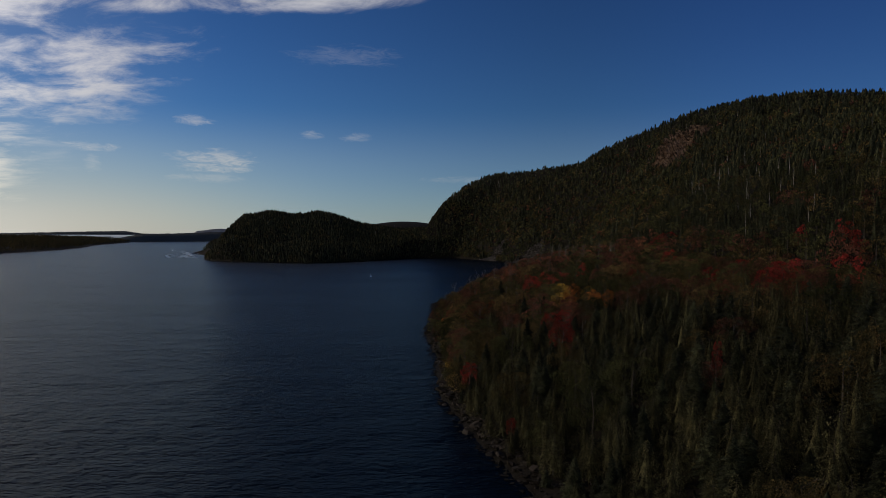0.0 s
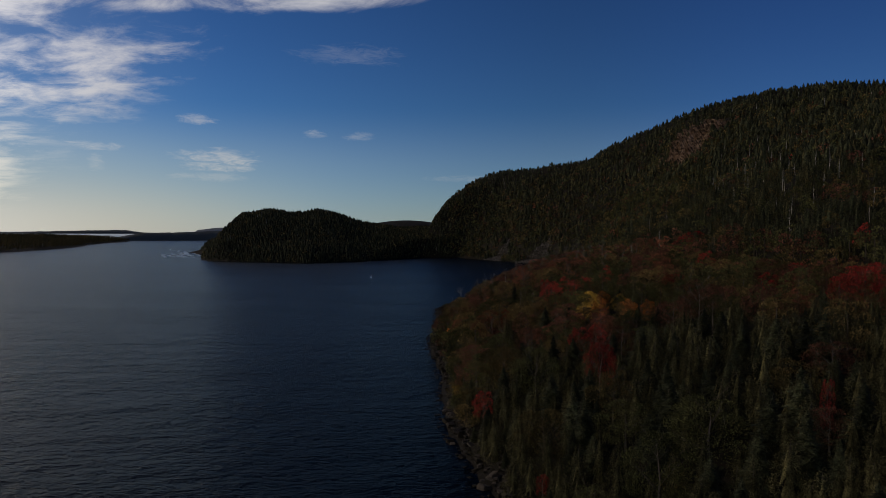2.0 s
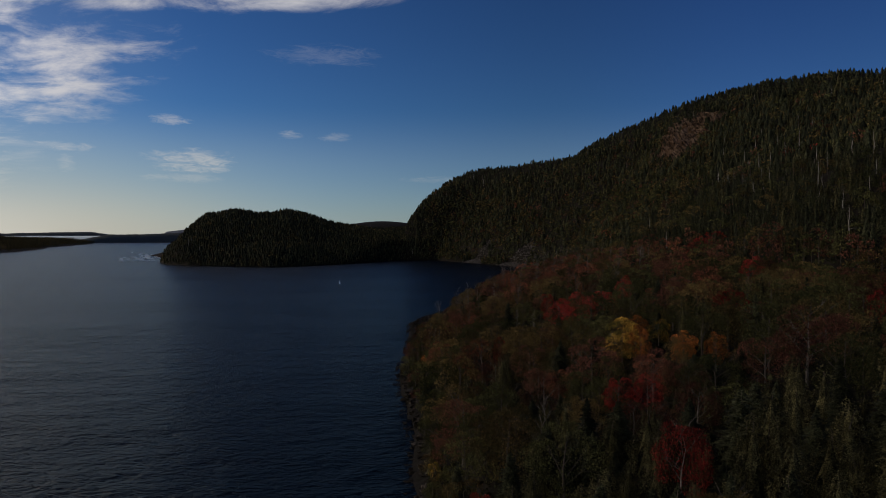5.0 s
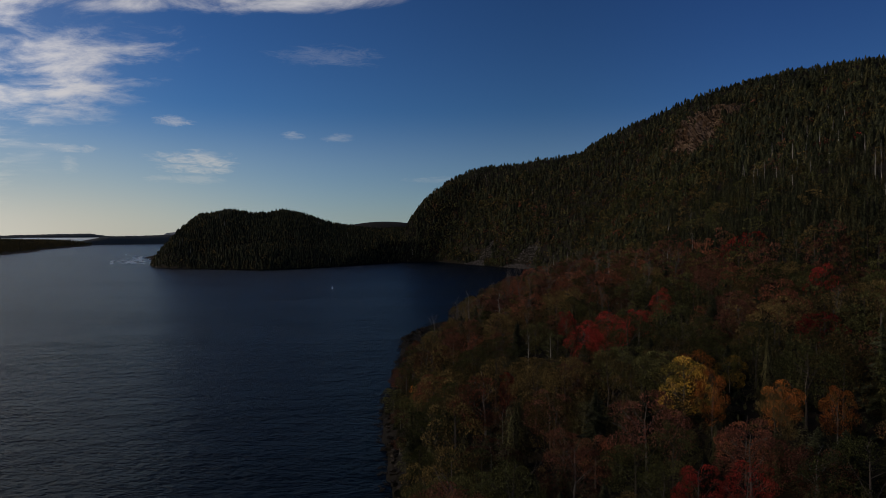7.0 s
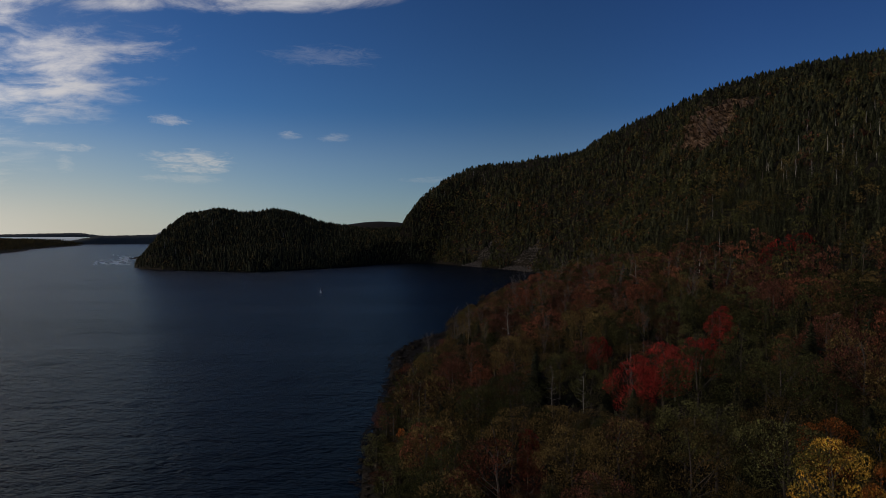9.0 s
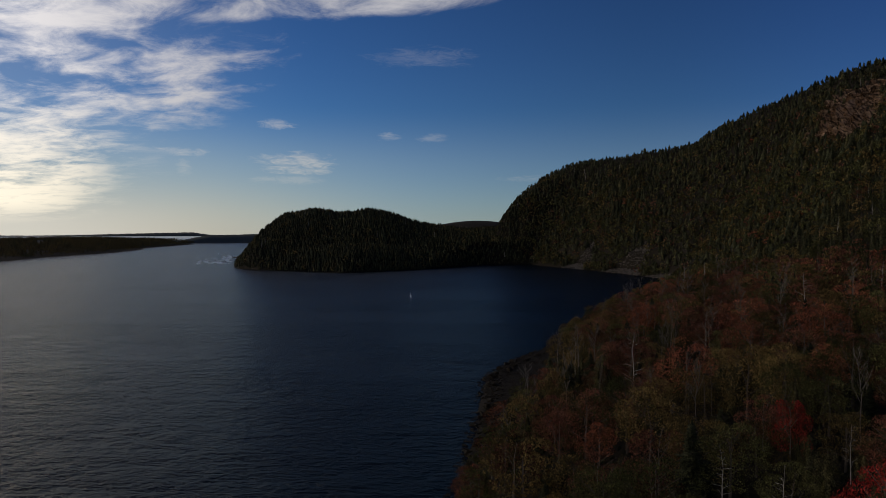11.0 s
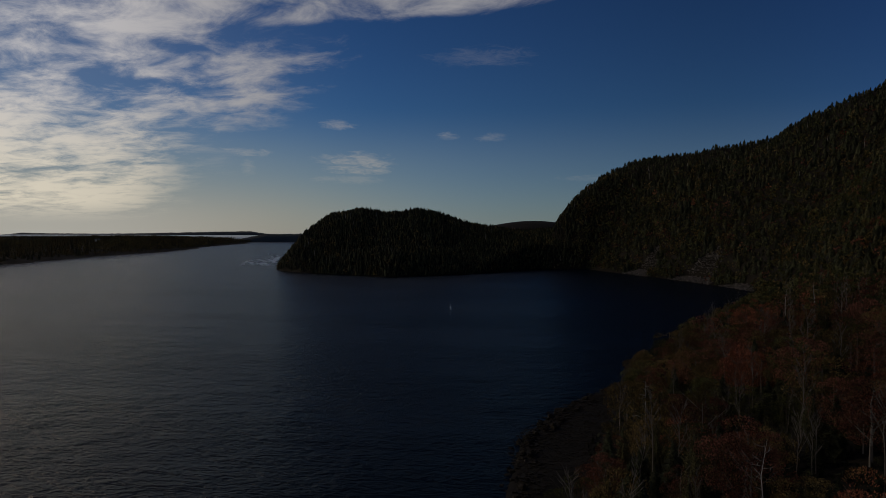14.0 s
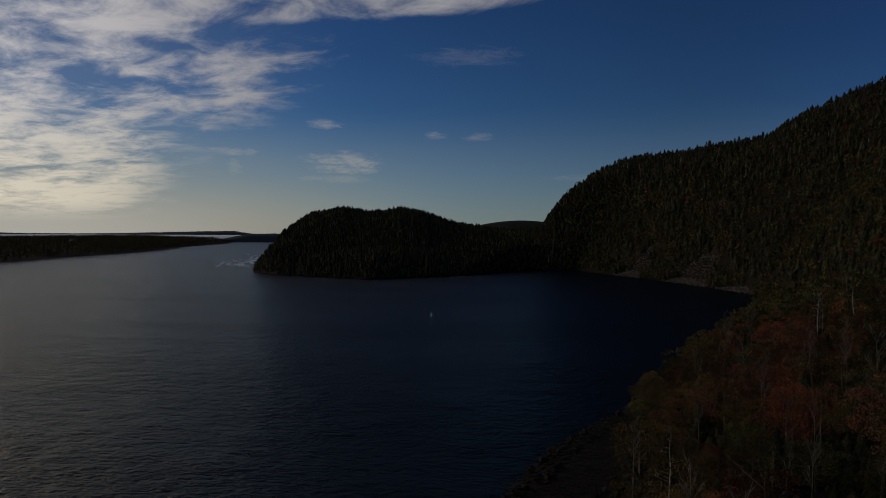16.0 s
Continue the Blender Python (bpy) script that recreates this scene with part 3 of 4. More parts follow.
def shape(kind, level, rng):
    """Crown and wood, as faces, of one tree about 10 m high; level 3 nearest, 0 far."""
    if kind in CONIFER:
        r = 2.4 if kind == "spruce" else 2.1
        if level == 0:
            c = np.concatenate([halves(star_cone(rng, 10.2, r * 0.9, 2, 4)), feather_cone(rng, 9.6, r * 1.1, 16, 0.55, 0.1, 0.01, 0.7)[:16]])
        elif level == 1:
            c = feather_cone(rng, 10, r, 160, 0.28, 0.06, 0.55, 0.66)
        elif level == 2:
            c = feather_cone(rng, 10, r, 1000, 0.125, 0.05, 0.6, 0.66)
            if kind == "spruce":
                c = np.concatenate([c[:500], c[1000:], halves(spruce_crown(rng, 10, r * 1.1, 12, 6, 2))])
        elif kind == "spruce":
            c = np.concatenate([halves(spruce_crown(rng, 10, r, 24, 8, 3)), feather_cone(rng, 10, r * 0.85, 900, 0.11, 0.05, 0.55, 0.75)])
        else:
            c = feather_cone(rng, 10, r, 2600, 0.10, 0.03, 0.62, 0.66)
        w = wood(rng, 9.6, 0.16, 6, 1.3, 0.05, -0.1, 0) if level == 3 else stick((0, 0, -0.5), (0, 0, 9), 0.16, 0.03, 3)
    elif kind == "bare":
        c = None
        w = wood(rng, 10, 0.065, (7, 9, 12, 14)[level], 1.25, 0.42, 1.9, (0, 1, 2, 3)[level])
    elif kind == "snag":
        c = None
        w = wood(rng, 10, (0.24, 0.20, 0.12, 0.10)[level], (8, 13, 14, 16)[level], 1.5, 0.3, 0.35, (0, 0, 1, 1)[level])
    else:
        c = leaf_crown(rng, 10, 3.5, (56, 340, 1500, 4600)[level], (0.66, 0.32, 0.165, 0.105)[level], (5, 8, 11, 14)[level], 0.06 if kind in ("green", "olive") else 0.12)
        w = wood(rng, 8.8, 0.17, 9, 3.4, 0.25, 1.0, 2) if level == 3 else stick((0, 0, -0.5), (0, 0, 7), 0.2, 0.05, 3)
    return c, w


tree_rng = np.random.default_rng(11)
SHAPES = {(k, lv): [shape(k, lv, tree_rng) for _ in range((3, 3, 3, 5)[lv])] for k in KINDS for lv in (0, 1, 2, 3)}

# cliff and scree keep clear of trees
def bare_rock(x, y, z):
    a = x / (y - 200)
    u, v = (a - 0.379 - (z - 181) * 0.0005) / 0.039, (z - 181) / 46
    main = 1.0 - (u * u + v * v) ** 1.2
    side = 1.0 - (((a - 0.431) / 0.017) ** 2 + ((z - 205) / 13) ** 2)
    ragged_ = 0.8 * wobble(x + z, y + z * 0.7, 40, 8) + 0.3 * wobble(y, z, 15, 3)
    return np.where(np.abs(y - 1080) < 125, np.maximum(main, side), -1.0) + ragged_


def scree(x, y):
    """Positive on the block fields at the head of the cove."""
    d = inland(x, y)
    a = 1 - np.abs((y - 1385) / 34) ** 1.3 - (np.maximum(d, 0) / 38) ** 1.3
    b = 1 - np.abs((y - 1262) / 42) ** 1.3 - (np.maximum(d, 0) / 34) ** 1.3
    c = 1 - ((y - 1165) / 34) ** 2 - (d / 13) ** 2
    return np.where((d > 0) & (x > -60) & (x < 260), np.maximum(np.maximum(a, b), c) + 0.25 * wobble(x, y, 18, 6), -1)


# single trees known by their colour: kind, x, y, height, breadth
MAPLES_SOUTH = [("red", 160, 286, 14, 12), ("red", 114, 266, 14, 13), ("red", 119, 261, 17, 14), ("red", 147, 268, 17, 17), ("red", 15, 193, 7, 4), ("red", 64, 176, 12, 4), ("red", 34, 230, 16, 13),
                ("red", 40, 267, 10, 10), ("red", 35, 271, 10, 10), ("red", 4, 245, 11, 9), ("red", 104, 292, 13, 11)]
MAPLES_NORTH = [("red", 149, 534, 15, 17), ("red", 154, 520, 15, 18), ("red", 164, 305, 14, 13), ("red", 165, 344, 13, 11), ("red", 55, 370, 12, 14), ("red", 48, 365, 12, 12), ("red", 83, 329, 12, 17),
                ("red", 16, 348, 12, 7), ("red", 115, 387, 17, 16), ("red", 17, 307, 8, 7), ("red", 48, 394, 12, 10), ("red", 37, 357, 14, 14), ("red", 44, 360, 14, 15), ("red", 38, 389, 12, 9),
                ("red", 68, 392, 12, 10)]
GOLDEN = [("yellow", -4, 281, 6, 4), ("orange", 51, 315, 11, 11), ("yellow", 57, 314, 9, 9), ("yellow", 44, 302, 14, 15), ("yellow", 48, 294, 12, 13), ("orange", 47, 297, 13, 8), ("orange", 55, 289, 10, 9),
          ("olive", 52, 285, 10, 11), ("orange", 60, 282, 10, 8), ("yellow", 1, 417, 6, 6), ("orange", -10, 406, 5, 4)]
BROWN = [("rust", 77, 199, 10, 15), ("rust", 22, 288, 16, 16), ("russet", 99, 262, 10, 11), ("rust", 82, 273, 12, 16), ("rust", 64, 380, 8, 11), ("russet", 64, 524, 17, 20), ("russet", 48, 444, 15, 20),
         ("russet", 32, 436, 15, 18), ("russet", 67, 452, 14, 20), ("rust", 58, 400, 11, 10), ("russet", 11, 413, 10, 12), ("russet", 62, 695, 14, 19), ("russet", 71, 690, 14, 17), ("russet", 37, 549, 14, 18),
         ("rust", 60, 518, 17, 20), ("russet", 58, 643, 16, 18), ("russet", 68, 654, 14, 16), ("russet", 40, 556, 14, 14), ("russet", 43, 547, 14, 13), ("rust", 22, 290, 13, 15), ("russet", 72, 612, 13, 14)]
GREEN = [("olive", 84, 241, 12, 15), ("green", 19, 245, 17, 20), ("green", 51, 259, 12, 18), ("green", 56, 338, 17, 20), ("olive", 34, 318, 17, 18), ("olive", 27, 328, 17, 18), ("olive", 3, 333, 17, 20),
         ("green", 46, 347, 17, 20), ("green", 61, 366, 15, 14), ("green", 58, 385, 11, 12), ("green", 36, 284, 12, 12), ("green", 60, 362, 14, 14)]
BARE = [("bare", 29, 412, 16, 16), ("bare", 50, 393, 16, 16), ("bare", 15, 465, 14, 14), ("bare", 34, 469, 15, 15), ("bare", 31, 512, 16, 16), ("bare", 33, 474, 15, 15), ("bare", 15, 461, 14, 14),
        ("bare", 38, 481, 12, 12), ("bare", 39, 538, 16, 16), ("bare", 30, 522, 13, 13), ("bare", 23, 572, 13, 13)]
DEAD = [("snag", 25, 377, 12, 12), ("snag", 43, 380, 9, 9), ("snag", 30, 368, 12, 12), ("snag", 240, 652, 15, 15), ("snag", 278, 688, 15, 15), ("snag", 234, 503, 15, 15), ("snag", 215, 456, 15, 15),
        ("snag", 268, 741, 15, 15), ("snag", 166, 410, 15, 15), ("snag", 206, 507, 15, 15), ("snag", 265, 641, 15, 15), ("snag", 246, 646, 15, 15), ("snag", 223, 657, 15, 15), ("snag", 297, 783, 15, 15)]
MARKED = MAPLES_SOUTH + MAPLES_NORTH + GOLDEN + BROWN + GREEN + BARE + DEAD

STANDS = (  # kind, share of the trees: by stretch of the walk
    ("low", (("cedar", 0.52), ("spruce", 0.36), ("green", 0.03), ("olive", 0.035), ("rust", 0.015), ("bare", 0.012), ("snag", 0.025))),
    ("mixed", (("cedar", 0.20), ("spruce", 0.08), ("green", 0.26), ("olive", 0.24), ("rust", 0.15), ("russet", 0.02), ("bare", 0.03), ("snag", 0.01))),
    ("brown", (("cedar", 0.12), ("spruce", 0.20), ("green", 0.12), ("olive", 0.20), ("rust", 0.19), ("russet", 0.04), ("bare", 0.17), ("snag", 0.02))),
    ("cove", (("spruce", 0.46), ("cedar", 0.10), ("green", 0.26), ("olive", 0.14), ("rust", 0.025), ("russet", 0.003), ("bare", 0.02))),
    ("slope", (("spruce", 0.62), ("cedar", 0.20), ("green", 0.09), ("olive", 0.065), ("rust", 0.012), ("red", 0.001), ("snag", 0.010), ("bare", 0.004))),
    ("knoll", (("spruce", 0.64), ("cedar", 0.28), ("olive", 0.04), ("snag", 0.004))),
)


GLADES = [(31, 379, 6), (27, 366, 5), (24, 352, 4), (36, 322, 5), (40, 290, 5), (12, 302, 4), (30, 500, 5)]  # openings: x, y, radius


def sow(step, x0, x1, y0, y1, rng):
    gx, gy = np.meshgrid(np.arange(x0, x1, step), np.arange(y0, y1, step))
    gx = gx.ravel() + rng.uniform(-0.46, 0.46, gx.size) * step
    gy = gy.ravel() + rng.uniform(-0.46, 0.46, gy.size) * step
    return gx, gy


rng = np.random.default_rng(5)
areas = [sow(3.7, -30, 210, 100, 760, rng), sow(4.3, 210, 560, 100, 760, rng), sow(4.6, 20, 600, 40, 100, rng), sow(4.8, -60, 600, 760, 1900, rng), sow(4.2, -720, -60, 1200, 1890, rng)]
tx, ty = np.concatenate([a[0] for a in areas]), np.concatenate([a[1] for a in areas])
for mk, mx, my, mh, mw in MARKED:
    ok = np.hypot(tx - mx, ty - my) > (1.5 if mk in ("bare", "snag") else 0.30 * mw)
    tx, ty = tx[ok], ty[ok]
for gx, gy, gr in GLADES:
    ok = (np.hypot(tx - gx, ty - gy) > gr) | (rng.random(len(tx)) < 0.12)
    tx, ty = tx[ok], ty[ok]
td, tz = inland(tx, ty), height(tx, ty)
dcrest, _ = to_line(tx, ty, CREST)
past = within(tx, ty, CREST + [(4900, 1850, 0), (4900, -900, 0)])
ok = (td > np.where(ty > 760, np.where(tx < -60, -0.3, 1.0), 2.6 + 25 * np.exp(-(((ty - 555) / 80) ** 2)))) & ~(past & (dcrest > 14)) & (bare_rock(tx, ty, tz) < 0.12) & (scree(tx, ty) < 0.1) & ((ty < 1760) | (tx < -590) | (tx > -60))
tx, ty, tz, td = tx[ok], ty[ok], tz[ok], td[ok]
dfoot, _ = to_line(tx, ty, FOOT)
uphill = within(tx, ty, FOOT + CREST[::-1]) & (dfoot > 14)
zone = np.select([(ty > 1200) & (tx < -40), uphill & (ty > 760) & (tz < 120) , uphill, ty + 0.25 * tx < 262, ty < 425, ty < 700], [5, 3, 4, 0, 1, 2], 3)
kind = np.empty(len(tx), object)
for z_, (nm, shares) in enumerate(STANDS):
    sel = np.nonzero(zone == z_)[0]
    ks, ps = [k for k, _ in shares], np.array([p for _, p in shares])
    kind[sel] = rng.choice(ks, len(sel), p=ps / ps.sum())
stand_dead = (tx > 165) & (tx < 330) & (ty > 330) & (ty < 760) & (rng.random(len(tx)) < 0.03)
kind[stand_dead] = "snag"
# a belt of red maples along the foot of the slope
belt = (np.abs(tx - 128) < 26) & (ty > 235) & (ty < 560) & (rng.random(len(tx)) < 0.08)
kind[belt] = np.where(rng.random(belt.sum()) < 0.12, "red", "rust")
kind[(dcrest[ok] < 40) & np.isin(kind, ["green", "olive", "rust", "red", "bare"])] = "spruce"
con = np.array([k in CONIFER for k in kind])
tall = np.where(con, np.where(uphill | (ty > 760), 5.5 + 10 * rng.random(len(tx)) ** 1.7, rng.uniform(6.5, 14.5, len(tx))), 6.5 + 10 * rng.random(len(tx)) ** 0.8)
tall = np.where(zone == 0, tall * 0.98, tall)
tall = np.where(np.isin(kind, ["snag", "bare"]), tall * np.where((ty > 330) & (tx < 120), 1.25, 0.95), tall)
tall *= np.where(ty > 760, np.clip(0.8 + td / 30, 0.8, 1), np.clip(0.4 + td / 18, 0.4, 1))
tall *= np.where(dcrest[ok] < 45, 0.72, 1.0)
tall *= np.where(tx < -60, 0.72, np.where((tz > 170) | (tx > 160), 0.85, 1.0))
tx, ty, tz = np.append(tx, [m[1] for m in MARKED]), np.append(ty, [m[2] for m in MARKED]), np.append(tz, height([m[1] for m in MARKED], [m[2] for m in MARKED]))
kind, tall = np.append(kind, [m[0] for m in MARKED]), np.append(tall, [float(m[3]) for m in MARKED])
wide = tall * rng.uniform(0.85, 1.2, len(tx)) * np.where(np.isin(kind, ["spruce", "cedar"]), np.where(ty > 760, np.where(tx < -60, 1.6, 1.6), np.where(tx > 140, 1.4, np.where(ty < 275, 1.4, 1.25))), np.where(ty < 760, 1.22, 1.15))
wide[-len(MARKED):] = [m[4] for m in MARKED]
# neighbours before a marked tree stay lower than its crown
for mk, mx, my, mh, mw in MARKED:
    if mk not in ("bare", "snag") or my > 330:
        top = float(height(mx, my)) + (0.42 if mk in ("bare", "snag") else 0.55) * mh
        lean = mx / (my + 60)
        dy = my - ty[:-len(MARKED)]
        low = (dy > -4) & (dy < 34) & (np.abs(tx[:-len(MARKED)] - mx + lean * dy) < 0.42 * mw + 1.0)
        cap = np.maximum(top + 0.19 * np.maximum(dy, 0) - tz[:-len(MARKED)], 5.0)
        shrink = np.where(low, np.minimum(1, cap / tall[:-len(MARKED)]), 1)
        tall[:-len(MARKED)] *= shrink
        wide[:-len(MARKED)] *= shrink ** 0.5
spin = rng.uniform(0, 6.2832, len(tx))
# tone of each tree; shade of the backlit knoll put in as darker colour
shade = rng.uniform(0.01, 1, len(tx)) * np.where((ty > 1180) & (tx < 60), 0.9, 1.0)

# crowns keep their own room: the tallest stand first, lesser ones only in the gaps
room = wide * np.where(np.isin(kind, ["spruce", "cedar"]), 0.17, np.where(np.isin(kind, ["bare", "snag"]), 0.26, 0.34))
first = tall + rng.uniform(0, 5, len(tx))
first -= np.where(np.isin(kind, ["bare", "snag"]), np.where(ty > 425, 4, 7), 0)
first[-len(MARKED):] = 99
zone_of = ty > 265
kept, cells = ty >= 760, {}
small = (tall < 8.5) & ~np.isin(kind, ["spruce", "cedar"]) & (ty > 268) & (inland(tx, ty) > 16)
for i in np.argsort(-first):
    if kept[i] or small[i]:
        continue
    cx, cy_ = int(tx[i] // 8), int(ty[i] // 8)
    if all(math.hypot(tx[i] - tx[j], ty[i] - ty[j]) > (0.56 if zone_of[i] else 0.64) * (room[i] + room[j]) for a in (-1, 0, 1) for b in (-1, 0, 1) for j in cells.get((cx + a, cy_ + b), ())):
        kept[i] = True
        cells.setdefault((cx, cy_), []).append(i)
tx, ty, tz, kind, tall, wide, spin, shade = (v[kept] for v in (tx, ty, tz, kind, tall, wide, spin, shade))

# nearest trees: things of their own
near = (tx < 78) & (ty < 660) & (ty > 105)
order = np.argsort(np.abs(tx - 30) + 0.02 * ty)
is_thing = np.zeros(len(tx), bool)
for k in KINDS:
    sel = [i for i in order if near[i] and kind[i] == k][:{"rust": 90, "russet": 60, "green": 90, "olive": 60, "bare": 180}.get(k, 260)]
    is_thing[sel] = True
    models = []
    for c, w in SHAPES[(k, 3)]:
        leaves, bark, nm, label, cat = KINDS[k]
        models.append((quads("crown", c, leaves) if c is not None else None, quads("trunk", w, bark)))
    leaves, bark, nm, label, cat = KINDS[k]
    for n_, i in enumerate(sel):
        root = tagged(new(nm), label, cat, nm.replace("_", " ") + "s on the wooded shore")
        crown, trunk = models[n_ % len(models)]
        part("trunk", trunk, root)
        if crown:
            part("crown", crown, root)
        root.matrix_basis = Matrix.LocRotScale((tx[i], ty[i], tz[i]), Euler((0, 0, spin[i])), (wide[i] / 10, wide[i] / 10, tall[i] / 10))

# roots of the far trees sit in the ground
tz = np.where((ty > 760) | (tx > 180), tz - 0.9, tz)

# the rest of the woods, by kind
level = np.where((ty > 105) & (ty < 640) & (tx < np.where(ty < 430, 140, 95)), 2, np.where((ty > 105) & (ty < 760) & (tx < 235), 1, 0))
for k in KINDS:
    leaves, bark, nm, label, cat = KINDS[k]
    crowns, woods, tones = [], [], []
    for lv in (0, 1, 2):
        for v, (c, w) in enumerate(SHAPES[(k, lv)]):
            sel = np.nonzero((kind == k) & ~is_thing & (level == lv))[0]
            sel = sel[sel % len(SHAPES[(k, lv)]) == v]
            if not len(sel):
                continue
            cs, sn = np.cos(spin[sel])[:, None, None], np.sin(spin[sel])[:, None, None]
            sw, sh = (wide[sel] / 10)[:, None, None], (tall[sel] / 10)[:, None, None]

            def spread(q):
                X, Y, Z = q[None, :, :, 0], q[None, :, :, 1], q[None, :, :, 2]
                return np.stack([(X * cs - Y * sn) * sw + tx[sel][:, None, None], (X * sn + Y * cs) * sw + ty[sel][:, None, None],
                                 Z * sh + tz[sel][:, None, None]], -1).reshape(-1, q.shape[1], 3)
            if c is not None:
                crowns.append(spread(c))
                tones.append(np.repeat(shade[sel], len(c)))
            if lv or c is None:
                woods.append(spread(w))
    what = {"spruce": "spruce_woods", "cedar": "cedar_woods", "bare": "bare_woods", "snag": "dead_trees"}.get(k, k + "_leafed_woods")
    if crowns:
        root = tagged(new(what, quads(what, np.concatenate(crowns), leaves, np.concatenate(tones))), "many " + label, "woods", kind="stuff")
        if woods:
            part("trunks", quads("trunks", np.concatenate(woods), M_BARK), root)
    elif woods:
        tagged(new(what, quads(what, np.concatenate(woods), bark)), "many " + label, "woods", kind="stuff")

# low growth that covers the forest floor
ux, uy = rng.uniform(-25, 200, 44000), rng.uniform(90, 700, 44000)
ok = inland(ux, uy) > np.where(uy > 470, 20, 4)
p = np.stack([ux[ok], uy[ok], height(ux[ok], uy[ok]) + rng.uniform(0.1, 0.9, ok.sum())], -1)
tagged(new("undergrowth", quads("undergrowth", sprigs(rng, p, rng.normal(size=p.shape) * 0.5 + (0, 0, 0.6), 0.8, 0.6, 0.3), M_SPRUCE, rng.uniform(0.01, 0.5, len(p)))),
       "low dark brush and ferns under the trees", "undergrowth", kind="stuff")

# woods of the far shore across the water; lighter cedar colour stands in for haze
fx, fy = sow(13, -2500, -1030, 1000, 3650, rng)
fp = inland(fx, fy, POINT)
ok = (fp > 6) & (fp < 420)
ok &= ~((np.abs(fx + 1560) < 40) & (np.abs(fy - 2200) < 70))
fx, fy = fx[ok], fy[ok]
fz, fs = height(fx, fy), rng.uniform(0.9, 1.6, len(fx))
for k, nm, share in (("cedar", "cedar_woods", 0), ("olive", "olive_leafed_woods", 1)):
    sel = rng.random(len(fx)) < (0.5 if share == 0 else 2)
    c = SHAPES[(k, 0)][0][0]
    q = (c[None] * fs[sel][:, None, None, None] * np.array([1.5, 1.5, 1.0]) + np.stack([fx[sel], fy[sel], fz[sel]], -1)[:, None, None, :]).reshape(-1, c.shape[1], 3)
    tagged(new(nm, quads(nm, q, KINDS[k][0], np.repeat(rng.uniform(0.01, 0.6, sel.sum()), len(c)))), "dark woods on the far shore", "woods", kind="stuff")
    fx, fy, fz, fs = fx[~sel], fy[~sel], fz[~sel], fs[~sel]


# ---- rock ----
def boulder(rng, cuts=4):
    """An angular block: a cube with corners pulled and edges cut off."""
    bm = bmesh.new()
    bmesh.ops.create_cube(bm, size=1)
    for v in bm.verts:
        v.co += Vector(rng.uniform(-0.16, 0.16, 3))
    bmesh.ops.bevel(bm, geom=bm.edges[:], offset=0.13, segments=1, affect="EDGES")
    for v in bm.verts:
        v.co += Vector(rng.uniform(-0.05, 0.05, 3))
    return bm


rock_rng = np.random.default_rng(21)
ROCKS = [boulder(rock_rng) for _ in range(6)]
CORNERS = np.array([(-1, -1, -1), (1, -1, -1), (1, 1, -1), (-1, 1, -1), (-1, -1, 1), (1, -1, 1), (1, 1, 1), (-1, 1, 1)]) * 0.5
SIDES = [(3, 2, 1, 0), (4, 5, 6, 7), (0, 1, 5, 4), (1, 2, 6, 5), (2, 3, 7, 6), (3, 0, 4, 7)]
rock_quads = [(CORNERS * (1, 1, 1) + rock_rng.uniform(-0.24, 0.24, (8, 3)))[np.array(SIDES)] for _ in range(6)]
rock_meshes = [bm_mesh("boulder", bm, M_ROCK) for bm in ROCKS]
wet_meshes = []
for me in rock_meshes:
    m2 = me.copy()
    m2.materials.clear()
    m2.materials.append(M_WRACK)
    wet_meshes.append(m2)


def along_shore(y0, y1, n, off0, off1, rng):
    """Places beside the shoreline between two points of it, n of them."""
    ring = [p for p in SHORE if y0 <= p[1] <= y1]
    ring = np.array(ring[:[i for i, p in enumerate(ring)][-1] + 1], float)
    seg = np.hypot(*np.diff(ring, axis=0).T)
    s = rng.uniform(0, seg.sum(), n)
    k = np.clip(np.searchsorted(np.cumsum(seg), s), 0, len(seg) - 1)
    u = (s - (np.cumsum(seg) - seg)[k]) / seg[k]
    p = ring[k] + (ring[k + 1] - ring[k]) * u[:, None]
    d = (ring[k + 1] - ring[k]) / seg[k][:, None]
    return p + np.stack([d[:, 1], -d[:, 0]], -1) * rng.uniform(off0, off1, n)[:, None]


def rock_pose(x, y, s, rng):
    z = float(height(x, y)) + 0.12 * s
    return Matrix.LocRotScale((x, y, max(z, -0.2)), Euler(rng.uniform(-0.5, 0.5, 3) + np.array((0, 0, rng.uniform(0, 6)))), (s * rng.uniform(0.8, 1.5), s * rng.uniform(0.7, 1.2), s * rng.uniform(0.5, 0.9)))


near_ring = [p for p in SHORE if 50 < p[1] < 660]
for i, (x, y) in enumerate(along_shore(60, 645, 290, -2.0, 6.5, rock_rng)):
    wet = rock_rng.random() < (0.6 if y < 330 else 0.97)
    ob = new("boulder", (wet_meshes if wet else rock_meshes)[i % 6])
    ob.matrix_basis = rock_pose(x, y, rock_rng.uniform(0.7, 2.3) if y < 330 else rock_rng.uniform(0.6, 1.8), rock_rng)
    tagged(ob, "brown weed-covered boulder at the tide line" if wet else "angular grey granite boulder on the shore", "rock", "boulders along the shore")


